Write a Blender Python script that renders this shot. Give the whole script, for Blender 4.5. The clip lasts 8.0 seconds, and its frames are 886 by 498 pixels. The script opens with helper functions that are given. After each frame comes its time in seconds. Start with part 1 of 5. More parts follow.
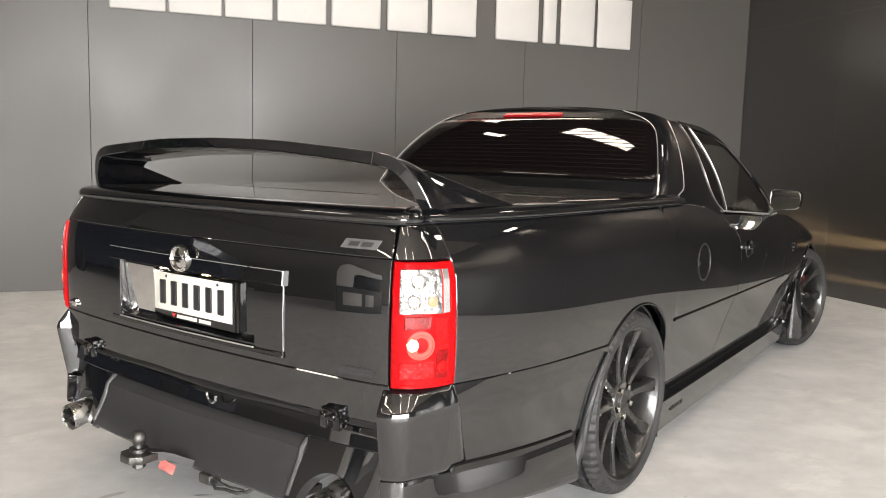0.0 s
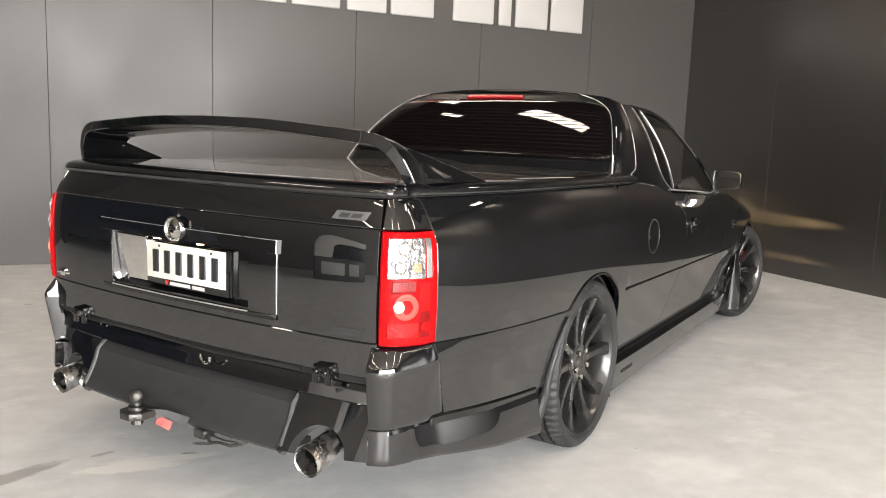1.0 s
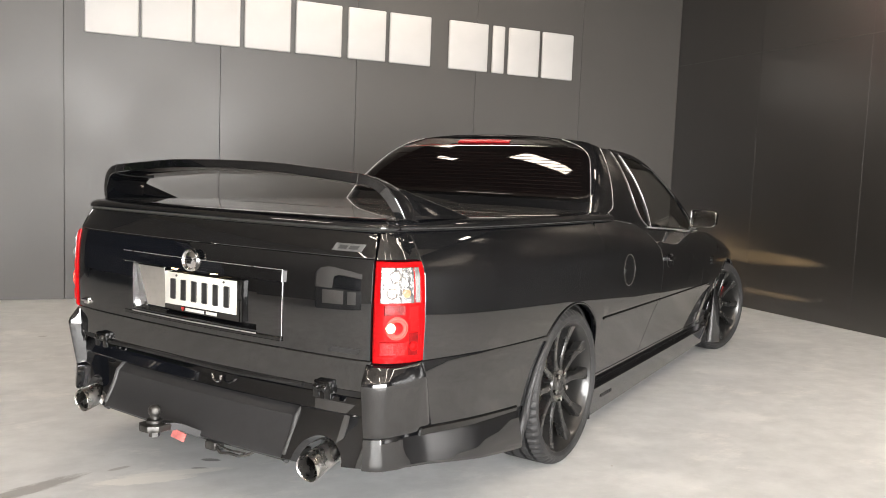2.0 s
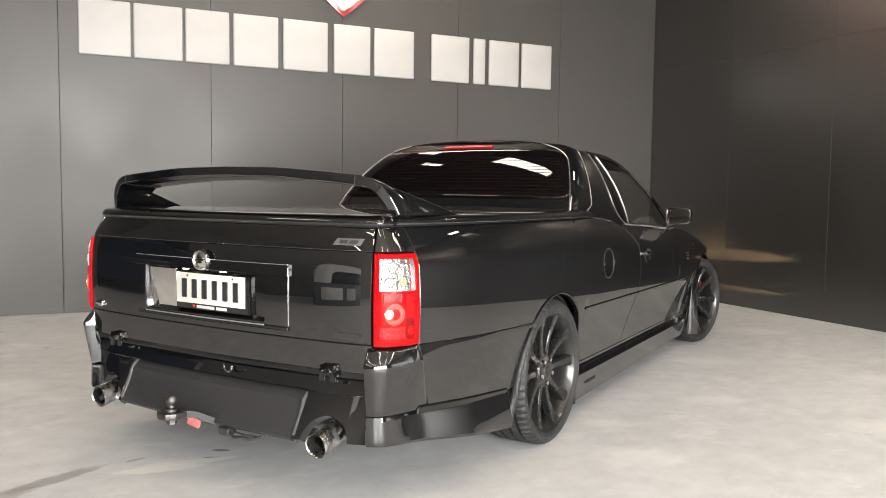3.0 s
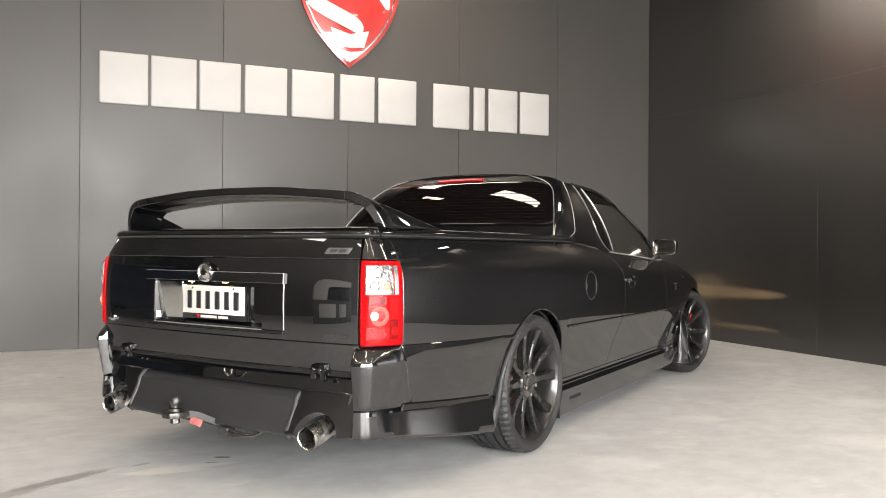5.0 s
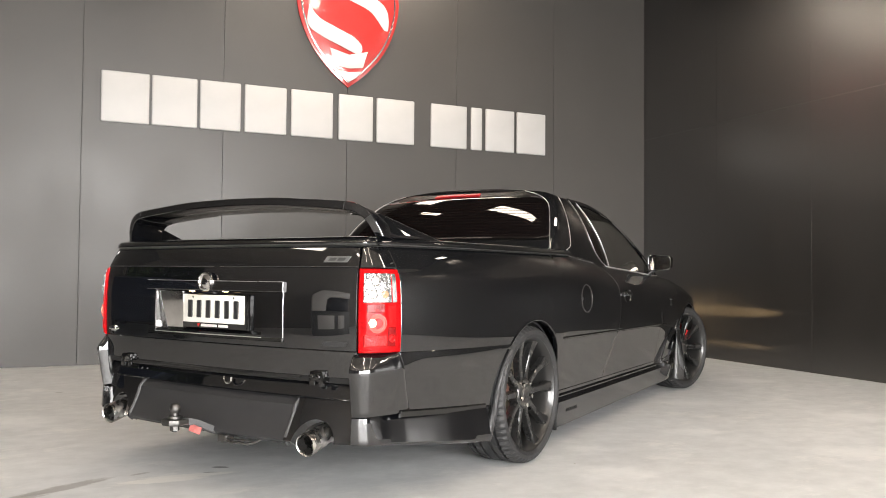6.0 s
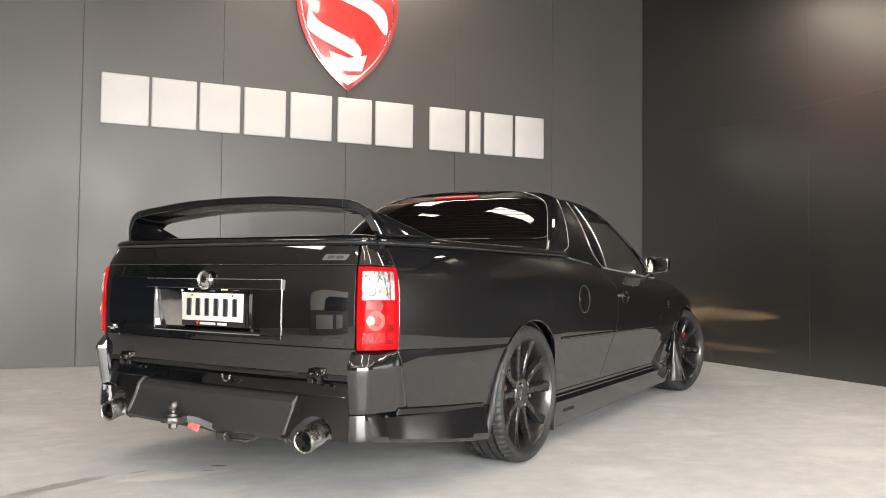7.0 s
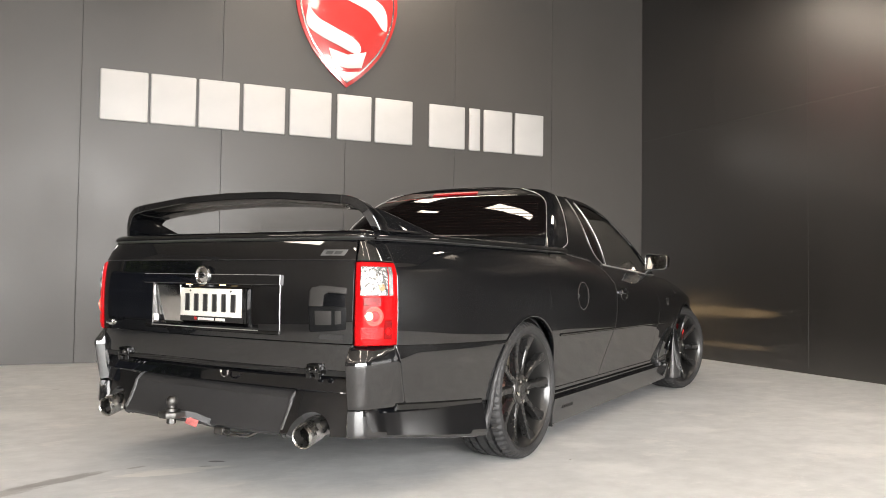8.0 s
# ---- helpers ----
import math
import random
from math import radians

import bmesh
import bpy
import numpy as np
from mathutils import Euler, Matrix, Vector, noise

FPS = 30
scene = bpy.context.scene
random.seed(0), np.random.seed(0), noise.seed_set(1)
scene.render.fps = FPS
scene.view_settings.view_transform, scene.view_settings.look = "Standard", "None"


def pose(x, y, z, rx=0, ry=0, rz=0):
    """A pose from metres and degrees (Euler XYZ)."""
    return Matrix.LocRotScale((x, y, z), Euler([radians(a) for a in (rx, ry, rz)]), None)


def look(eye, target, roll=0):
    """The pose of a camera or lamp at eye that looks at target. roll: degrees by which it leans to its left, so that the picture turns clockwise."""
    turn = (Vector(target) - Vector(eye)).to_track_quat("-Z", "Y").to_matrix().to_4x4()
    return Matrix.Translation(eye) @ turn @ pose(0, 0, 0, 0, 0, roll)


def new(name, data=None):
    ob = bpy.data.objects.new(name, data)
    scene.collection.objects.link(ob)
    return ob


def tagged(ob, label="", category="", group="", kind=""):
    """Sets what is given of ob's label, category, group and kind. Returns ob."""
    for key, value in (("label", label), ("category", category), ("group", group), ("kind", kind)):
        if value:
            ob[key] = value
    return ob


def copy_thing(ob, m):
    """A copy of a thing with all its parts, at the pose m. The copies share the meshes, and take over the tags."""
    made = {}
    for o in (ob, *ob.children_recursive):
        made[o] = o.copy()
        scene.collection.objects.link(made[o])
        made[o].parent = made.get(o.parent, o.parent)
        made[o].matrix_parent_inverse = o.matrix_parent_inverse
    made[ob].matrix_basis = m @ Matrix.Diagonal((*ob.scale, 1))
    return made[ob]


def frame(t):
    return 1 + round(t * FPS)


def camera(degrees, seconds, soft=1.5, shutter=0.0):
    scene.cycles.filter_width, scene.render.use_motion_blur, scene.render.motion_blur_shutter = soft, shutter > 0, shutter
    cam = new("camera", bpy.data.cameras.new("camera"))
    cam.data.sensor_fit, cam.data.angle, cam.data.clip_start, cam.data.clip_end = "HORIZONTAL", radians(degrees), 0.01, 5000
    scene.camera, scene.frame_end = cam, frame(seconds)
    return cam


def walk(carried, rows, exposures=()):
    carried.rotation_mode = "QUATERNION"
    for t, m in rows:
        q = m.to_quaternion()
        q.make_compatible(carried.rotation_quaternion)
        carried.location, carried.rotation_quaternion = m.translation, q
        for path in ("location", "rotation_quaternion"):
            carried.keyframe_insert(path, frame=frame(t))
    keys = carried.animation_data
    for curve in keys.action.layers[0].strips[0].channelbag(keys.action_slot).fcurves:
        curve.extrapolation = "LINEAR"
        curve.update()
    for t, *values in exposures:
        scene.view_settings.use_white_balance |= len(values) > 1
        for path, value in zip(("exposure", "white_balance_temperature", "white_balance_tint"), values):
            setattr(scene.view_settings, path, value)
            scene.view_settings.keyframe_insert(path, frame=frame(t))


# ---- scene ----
cam = camera(58.7, 8.0, 0.95)
PATH = [
    (0, (1.942, -2.541, 1.162), (0.772, -0.935, 0.933), 1.5),
    (0.5, (1.918, -2.654, 1.154), (0.824, -1.003, 0.874), 0.8),
    (1, (1.982, -2.759, 1.162), (0.928, -1.083, 0.884), 2.2),
    (1.5, (2.095, -2.86, 1.17), (1.026, -1.184, 0.956), 2.7),
    (3, (2.281, -3.189, 1.113), (1.245, -1.484, 0.972), 0.7),
    (3.5, (2.383, -3.231, 1.067), (1.337, -1.53, 0.944), 0.8),
    (4, (2.476, -3.257, 1.034), (1.421, -1.561, 0.947), 0.6),
    (4.5, (2.492, -3.308, 0.99), (1.429, -1.615, 0.946), 0.5),
    (5, (2.518, -3.349, 0.953), (1.45, -1.658, 0.955), 0.4),
    (6.5, (2.552, -3.399, 0.881), (1.491, -1.706, 0.954), 0.5),
    (7, (2.557, -3.402, 0.87), (1.497, -1.707, 0.945), 0.6),
    (7.5, (2.559, -3.402, 0.861), (1.5, -1.707, 0.936), 0.6),
    (8, (2.559, -3.397, 0.861), (1.5, -1.702, 0.931), 0.7),
]
walk(cam, [(t, look(eye, target, roll)) for t, eye, target, roll in PATH], [(0, 0.13), (1.5, 0.13), (3, 0.06), (8, 0.05)])

# ---- world, large lights ----
world = bpy.data.worlds.new("sky")
scene.world = world
world.use_nodes = True
wn = world.node_tree
sky = wn.nodes.new("ShaderNodeTexSky")
sky.sky_type = "NISHITA"
sky.sun_disc = False
sky.sun_elevation = radians(40)
sky.sun_rotation = radians(200)
wn.links.new(sky.outputs[0], wn.nodes["Background"].inputs[0])
wn.nodes["Background"].inputs[1].default_value = 0.10

# room axes: origin in the corner, a runs along the sign wall, b along the side wall
ROOM = Matrix(((-0.559, 0.829, 0, -0.466), (-0.829, -0.559, 0, 6.003), (0, 0, 1, 0), (0, 0, 0, 1)))
ROOM_A, ROOM_B, ROOM_H = 12.0, 12.5, 4.45
DOOR_B = (2.2, 9.0, 0.0, 3.3)   # glazed opening in the back wall: a from, a to, foot, head
DOOR_A = (0.15, 2.3, 1.25, 2.9)   # window in the far end wall: b from, b to, foot, head


def area_lamp(name, m, sx, sy, watts, colour, spread=180):
    d = bpy.data.lights.new(name, "AREA")
    d.shape, d.size, d.size_y, d.energy, d.color, d.spread = "RECTANGLE", sx, sy, watts, colour, radians(spread)
    ob = new(name, d)
    ob.matrix_world = m
    return ob


def daylight(name, m, w, h, watts, colour):
    return area_lamp(name, m, w, h, watts, colour)


bz, bm_ = (DOOR_B[2] + DOOR_B[3]) / 2, (DOOR_B[0] + DOOR_B[1]) / 2
daylight("daylight_front", ROOM @ look((bm_, ROOM_B + 0.3, bz), (bm_, 0, bz - 0.5)), DOOR_B[1] - DOOR_B[0], DOOR_B[3] - DOOR_B[2], 2150, (0.985, 0.965, 0.945))

# ---- materials ----


def mat_base(name):
    m = bpy.data.materials.new(name)
    m.use_nodes = True
    return m, m.node_tree, m.node_tree.nodes["Principled BSDF"]


def surface(name, colour, rough=0.5, metal=0.0, coat=0.0, var=0.0, scale=8.0, bump=0.0, bump_scale=60.0, rough_var=0.0, spec=0.5, stains=None, coat_rough=0.03, coat_ior=1.5, stretch=(1, 1, 1)):
    """A procedural surface: two scales of variation in colour and gloss, fine relief."""
    m, nt, p = mat_base(name)
    p.inputs["Base Color"].default_value = (*colour, 1)
    p.inputs["Roughness"].default_value = rough
    p.inputs["Metallic"].default_value = metal
    p.inputs["Coat Weight"].default_value = coat
    p.inputs["Coat Roughness"].default_value = coat_rough
    p.inputs["Specular IOR Level"].default_value = spec
    p.inputs["Coat IOR"].default_value = coat_ior
    tc = nt.nodes.new("ShaderNodeTexCoord")
    big = nt.nodes.new("ShaderNodeTexNoise")
    big.inputs["Scale"].default_value, big.inputs["Detail"].default_value = scale, 6
    mp = nt.nodes.new("ShaderNodeMapping")
    mp.inputs["Scale"].default_value = stretch
    nt.links.new(tc.outputs["Object"], mp.inputs[0])
    nt.links.new(mp.outputs[0], big.inputs["Vector"])
    if var:
        ramp = nt.nodes.new("ShaderNodeValToRGB")
        ramp.color_ramp.elements[0].position, ramp.color_ramp.elements[1].position = 0.3, 0.7
        ramp.color_ramp.elements[0].color = (*[c * (1 - var) for c in colour], 1)
        ramp.color_ramp.elements[1].color = (*[min(1, c * (1 + var)) for c in colour], 1)
        nt.links.new(big.outputs[0], ramp.inputs[0])
        nt.links.new(ramp.outputs[0], p.inputs["Base Color"])
    if rough_var:
        mr = nt.nodes.new("ShaderNodeMapRange")
        mr.inputs[1].default_value, mr.inputs[2].default_value = 0.3, 0.7
        mr.inputs[3].default_value, mr.inputs[4].default_value = max(0, rough - rough_var), rough + rough_var
        nt.links.new(big.outputs[0], mr.inputs[0])
        nt.links.new(mr.outputs[0], p.inputs["Roughness"])
    if bump:
        fine = nt.nodes.new("ShaderNodeTexNoise")
        fine.inputs["Scale"].default_value, fine.inputs["Detail"].default_value = bump_scale, 4
        nt.links.new(tc.outputs["Object"], fine.inputs["Vector"])
        b = nt.nodes.new("ShaderNodeBump")
        b.inputs["Strength"].default_value, b.inputs["Distance"].default_value = bump, 0.01
        nt.links.new(fine.outputs[0], b.inputs["Height"])
        nt.links.new(b.outputs[0], p.inputs["Normal"])
    return m


def glow(name, colour, strength):
    m, nt, p = mat_base(name)
    p.inputs["Base Color"].default_value = (*colour, 1)
    p.inputs["Emission Color"].default_value = (*colour, 1)
    p.inputs["Emission Strength"].default_value = strength
    p.inputs["Roughness"].default_value = 0.4
    return m


def tinted(name, colour, rough=0.0, ior=1.45):
    m, nt, p = mat_base(name)
    p.inputs["Base Color"].default_value = (*colour, 1)
    p.inputs["Transmission Weight"].default_value = 1
    p.inputs["Roughness"].default_value = rough
    p.inputs["IOR"].default_value = ior
    return m


def floor_material():
    """Painted concrete: pale coat with scuffs, dusty patches and a few dark marks."""
    m, nt, p = mat_base("painted_concrete")
    tc = nt.nodes.new("ShaderNodeTexCoord")

    def noise_tex(scale, detail=8, stretch=(1, 1, 1), rough=0.6):
        mp = nt.nodes.new("ShaderNodeMapping")
        mp.inputs["Scale"].default_value = stretch
        n = nt.nodes.new("ShaderNodeTexNoise")
        n.inputs["Scale"].default_value, n.inputs["Detail"].default_value, n.inputs["Roughness"].default_value = scale, detail, rough
        nt.links.new(tc.outputs["Object"], mp.inputs[0])
        nt.links.new(mp.outputs[0], n.inputs["Vector"])
        return n

    def ramp(src, lo, hi, c0, c1):
        r = nt.nodes.new("ShaderNodeValToRGB")
        r.color_ramp.elements[0].position, r.color_ramp.elements[1].position = lo, hi
        r.color_ramp.elements[0].color, r.color_ramp.elements[1].color = c0, c1
        nt.links.new(src, r.inputs[0])
        return r

    def mix(fac, a, b, kind="MIX"):
        x = nt.nodes.new("ShaderNodeMixRGB")
        x.blend_type = kind
        nt.links.new(fac, x.inputs[0]) if hasattr(fac, "node") else None
        if not hasattr(fac, "node"):
            x.inputs[0].default_value = fac
        nt.links.new(a, x.inputs[1])
        nt.links.new(b, x.inputs[2])
        return x

    base = ramp(noise_tex(0.7, 5).outputs[0], 0.3, 0.72, (0.612, 0.622, 0.628, 1), (0.712, 0.722, 0.728, 1))
    fine = ramp(noise_tex(7, 8, (1, 1.25, 1)).outputs[0], 0.35, 0.75, (0.88, 0.88, 0.88, 1), (1.08, 1.08, 1.08, 1))
    col = mix(1.0, base.outputs[0], fine.outputs[0], "MULTIPLY")
    scuff = ramp(noise_tex(2.2, 9, (1, 1.7, 1), 0.72).outputs[0], 0.55, 0.68, (0, 0, 0, 1), (1, 1, 1, 1))
    pale = nt.nodes.new("ShaderNodeRGB")
    pale.outputs[0].default_value = (0.80, 0.792, 0.78, 1)
    sc = nt.nodes.new("ShaderNodeMath")
    sc.operation = "MULTIPLY"
    sc.inputs[1].default_value = 0.75
    nt.links.new(scuff.outputs[0], sc.inputs[0])
    col = mix(sc.outputs[0], col.outputs[0], pale.outputs[0])
    spots = ramp(noise_tex(2.6, 4, (1, 1.8, 1), 0.5).outputs[0], 0.735, 0.76, (0, 0, 0, 1), (1, 1, 1, 1))
    dark = nt.nodes.new("ShaderNodeRGB")
    dark.outputs[0].default_value = (0.26, 0.25, 0.245, 1)
    sp = nt.nodes.new("ShaderNodeMath")
    sp.operation = "MULTIPLY"
    sp.inputs[1].default_value = 0.6
    nt.links.new(spots.outputs[0], sp.inputs[0])
    col = mix(sp.outputs[0], col.outputs[0], dark.outputs[0])
    # single marks: a tyre smear, small drips, pale scratches and wiped patches
    def blot(col, a, b, turn, long, wide, colour, strength, grain, lo, hi):
        mp = nt.nodes.new("ShaderNodeMapping")
        mp.vector_type = "TEXTURE"
        mp.inputs["Location"].default_value = (a, b, 0)
        mp.inputs["Rotation"].default_value = (0, 0, radians(turn))
        mp.inputs["Scale"].default_value = (long, wide, 1)
        gr = nt.nodes.new("ShaderNodeTexGradient")
        gr.gradient_type = "SPHERICAL"
        nt.links.new(tc.outputs["Object"], mp.inputs[0])
        nt.links.new(mp.outputs[0], gr.inputs[0])
        n = nt.nodes.new("ShaderNodeTexNoise")
        n.inputs["Scale"].default_value, n.inputs["Detail"].default_value, n.inputs["Roughness"].default_value = grain, 8, 0.7
        nt.links.new(mp.outputs[0], n.inputs["Vector"])
        k = nt.nodes.new("ShaderNodeMath")
        k.operation = "MULTIPLY"
        nt.links.new(gr.outputs["Fac"], k.inputs[0])
        nt.links.new(n.outputs[0], k.inputs[1])
        r = ramp(k.outputs[0], lo, hi, (0, 0, 0, 1), (strength, strength, strength, 1))
        c = nt.nodes.new("ShaderNodeRGB")
        c.outputs[0].default_value = (*colour, 1)
        return mix(r.outputs[0], col.outputs[0], c.outputs[0])

    SMEAR, DRIP, SCRATCH, WIPE = (0.30, 0.29, 0.28), (0.14, 0.14, 0.14), (0.82, 0.81, 0.78), (0.82, 0.825, 0.825)
    col = blot(col, 6.20, 4.12, 29, 0.34, 0.075, SMEAR, 0.75, 3.5, 0.17, 0.27)
    col = blot(col, 6.42, 4.27, 32, 0.36, 0.10, SMEAR, 0.6, 5.0, 0.20, 0.30)
    col = blot(col, 5.90, 4.00, 20, 0.06, 0.018, SMEAR, 0.6, 1.5, 0.10, 0.2)
    col = blot(col, 5.557, 4.01, -25, 0.055, 0.022, DRIP, 0.8, 1.5, 0.10, 0.2)
    col = blot(col, 5.606, 4.091, -20, 0.05, 0.014, DRIP, 0.7, 1.5, 0.10, 0.2)
    col = blot(col, 5.81, 4.15, -4, 0.30, 0.07, SCRATCH, 0.8, 6.0, 0.18, 0.26)
    col = blot(col, 5.70, 4.11, -4, 0.34, 0.05, SCRATCH, 0.7, 7.0, 0.17, 0.25)
    for a, b, lng, wid in ((2.93, 4.17, 0.34, 0.12), (3.755, 4.32, 0.22, 0.09), (3.92, 4.78, 0.4, 0.14), (2.2, 3.4, 0.5, 0.16), (1.6, 4.2, 0.45, 0.2), (2.5, 4.9, 0.5, 0.16), (1.0, 2.6, 0.6, 0.2), (6.9, 3.6, 0.6, 0.2), (6.6, 2.4, 0.7, 0.25)):
        col = blot(col, a, b, -22, lng * 0.9, wid * 1.7, WIPE, 0.55, 2.6, 0.16, 0.40)
    nt.links.new(col.outputs[0], p.inputs["Base Color"])
    rr = ramp(noise_tex(1.8, 7).outputs[0], 0.3, 0.7, (0.34, 0.34, 0.34, 1), (0.55, 0.55, 0.55, 1))
    nt.links.new(rr.outputs[0], p.inputs["Roughness"])
    b = nt.nodes.new("ShaderNodeBump")
    b.inputs["Strength"].default_value, b.inputs["Distance"].default_value = 0.12, 0.004
    nt.links.new(noise_tex(40, 6).outputs[0], b.inputs["Height"])
    nt.links.new(b.outputs[0], p.inputs["Normal"])
    return m


FLOOR = floor_material()
WALL = surface("dark_grey_wall_panel", (0.0555, 0.0510, 0.0463), 0.42, var=0.06, scale=1.3, bump=0.05, bump_scale=25, rough_var=0.05)
SIDE_WALL = surface("black_wall_panel", (0.0105, 0.0097, 0.0088), 0.42, var=0.14, scale=2.2, bump=0.02, bump_scale=3, rough_var=0.08, spec=0.45, coat=1.0, coat_rough=0.29, coat_ior=1.9, stretch=(1, 1, 0.06))
BLOCK_GREY = surface("grey_counter_laminate", (0.10, 0.10, 0.098), 0.5, var=0.06, scale=4, bump=0.05)
SIDE_WALL.node_tree.nodes["Principled BSDF"].inputs["Specular Tint"].default_value = (1.0, 0.90, 0.82, 1)
PLAIN_WALL = surface("grey_plaster", (0.150, 0.136, 0.120), 0.7, var=0.08, scale=2, bump=0.1)
CEILING = surface("ceiling_board", (0.032, 0.029, 0.026), 0.8, var=0.05, scale=3, bump=0.1)
BROWN_CEILING = surface("hall_ceiling_board", (0.22, 0.19, 0.158), 0.8, var=0.08, scale=2, bump=0.1)
PAINT = surface("black_car_paint", (0.0027, 0.0030, 0.0038), 0.45, coat=1.0, var=0.15, scale=30, rough_var=0.04, spec=0.05, coat_rough=0.010, coat_ior=1.90)
# the brown in this black cover's base colour stands for the wall it reflects
LID = surface("satin_black_cover", (0.034, 0.0305, 0.0268), 0.45, coat=1.0, var=0.12, scale=6, rough_var=0.05, spec=0.4, coat_rough=0.015, coat_ior=1.68)
GLOSS = surface("gloss_black_plastic", (0.003, 0.003, 0.003), 0.12, coat=0.3, var=0.1, scale=20, rough_var=0.04)
SATIN = surface("satin_black_plastic", (0.022, 0.022, 0.023), 0.45, var=0.15, scale=40, bump=0.15, bump_scale=400, rough_var=0.06)
PALE_SATIN = surface("worn_satin_plastic", (0.05, 0.05, 0.051), 0.4, var=0.25, scale=30, bump=0.1, bump_scale=200)
SEAL = surface("black_rubber_seal", (0.006, 0.006, 0.006), 0.6, var=0.2, scale=40, bump=0.1, bump_scale=200)
TYRE = surface("tyre_rubber", (0.019, 0.019, 0.0198), 0.56, var=0.25, scale=18, bump=0.2, bump_scale=220, rough_var=0.1)
RIM = surface("graphite_alloy", (0.020, 0.0198, 0.0195), 0.34, metal=0.4, coat=0.5, var=0.12, scale=20, rough_var=0.06)
SPOKE = surface("satin_graphite", (0.018, 0.0178, 0.0176), 0.28, metal=0.4, coat=0.4, var=0.12, scale=20, rough_var=0.06)
# bright metal for real trim, and for highlights drawn along panel edges
TRIM_HIGHLIGHT = surface("bright_trim", (0.62, 0.61, 0.60), 0.32, metal=0.85, var=0.06, scale=30, rough_var=0.05)
PIPE = surface("dull_exhaust_steel", (0.46, 0.45, 0.435), 0.27, metal=1.0, var=0.45, scale=25, bump=0.1, bump_scale=60, rough_var=0.08)
CHROME = surface("chrome", (0.72, 0.71, 0.69), 0.07, metal=1.0, var=0.06, scale=30, rough_var=0.03)
STEEL = surface("worn_steel", (0.125, 0.122, 0.117), 0.46, metal=1.0, var=0.25, scale=35, bump=0.15, bump_scale=120, rough_var=0.1)
DISC = surface("brake_disc_iron", (0.42, 0.39, 0.32), 0.3, metal=1.0, var=0.15, scale=25, rough_var=0.08)
CALIPER = surface("red_caliper_paint", (0.55, 0.02, 0.02), 0.35, coat=0.4, var=0.1, scale=30)
DARK = surface("underbody_black", (0.008, 0.008, 0.008), 0.8, var=0.2, scale=10, bump=0.2)
WHITE = surface("white_acrylic", (0.56, 0.545, 0.525), 0.45, var=0.03, scale=4, bump=0.03)
SIGN_WHITE = surface("white_sign_face", (0.465, 0.453, 0.436), 0.5, var=0.05, scale=3, bump=0.03, rough_var=0.05)
RED = surface("red_enamel", (0.42, 0.030, 0.027), 0.22, coat=0.9, var=0.08, scale=5)
SILVER = surface("silver_trim", (0.55, 0.53, 0.52), 0.2, metal=0.9, var=0.08, scale=10)
PLATE = surface("white_plate", (0.62, 0.61, 0.56), 0.35, coat=0.2, var=0.04, scale=20)
INK = surface("black_print", (0.015, 0.015, 0.015), 0.4, var=0.1, scale=40)
BADGE = surface("grey_badge_film", (0.10, 0.10, 0.10), 0.5, metal=0.3, var=0.1, scale=60)
SEAT = surface("dark_seat_cloth", (0.03, 0.03, 0.032), 0.9, var=0.2, scale=60, bump=0.3, bump_scale=300)
CREAM = surface("pale_trim_cloth", (0.55, 0.52, 0.46), 0.85, var=0.08, scale=40, bump=0.2, bump_scale=200)
PAPER = surface("red_white_sticker", (0.38, 0.11, 0.10), 0.6, var=0.3, scale=60)
GRASS = surface("hedge_green", (0.07, 0.10, 0.035), 0.9, var=0.5, scale=3, bump=0.6, bump_scale=12)
TARMAC = surface("asphalt", (0.06, 0.06, 0.06), 0.9, var=0.2, scale=6, bump=0.4, bump_scale=150)
LENS_RED, nt_, p_ = mat_base("red_lamp_lens")
p_.inputs["Base Color"].default_value = (0.62, 0.006, 0.010, 1)
p_.inputs["Roughness"].default_value = 0.16
p_.inputs["Specular IOR Level"].default_value = 0.12
p_.inputs["Coat Weight"].default_value = 0.05
p_.inputs["Emission Color"].default_value = (1.0, 0.02, 0.02, 1)
p_.inputs["Emission Strength"].default_value = 0.05
vo = nt_.nodes.new("ShaderNodeTexVoronoi")
vo.inputs["Scale"].default_value = 95
tco = nt_.nodes.new("ShaderNodeTexCoord")
nt_.links.new(tco.outputs["Object"], vo.inputs["Vector"])
vr = nt_.nodes.new("ShaderNodeValToRGB")
vr.color_ramp.elements[0].color, vr.color_ramp.elements[1].color = (0.40, 0.004, 0.006, 1), (0.24, 0.002, 0.003, 1)
nt_.links.new(vo.outputs["Distance"], vr.inputs[0])
vr.color_ramp.elements[1].position = 0.75
nt_.links.new(vr.outputs[0], p_.inputs["Base Color"])
BULB = glow("lit_tail_bulb", (1.0, 0.42, 0.26), 6.0)
BOWL = glow("lit_red_bowl", (0.55, 0.035, 0.024), 0.75)
LAMP_FOIL = surface("lamp_reflector", (0.24, 0.24, 0.236), 0.22, metal=0.8, coat=0.5, var=0.45, scale=55, bump=0.8, bump_scale=45)
LENS_CELL = surface("red_lens_cell", (0.33, 0.004, 0.005), 0.2, spec=0.2, var=0.25, scale=45, bump=0.25, bump_scale=130)
LENS_DEEP = surface("deep_red_lens", (0.17, 0.002, 0.003), 0.2, spec=0.25, var=0.3, scale=60, bump=0.2, bump_scale=120)
AMBER = surface("amber_bulb", (0.40, 0.24, 0.14), 0.2, coat=0.5, var=0.2, scale=40)
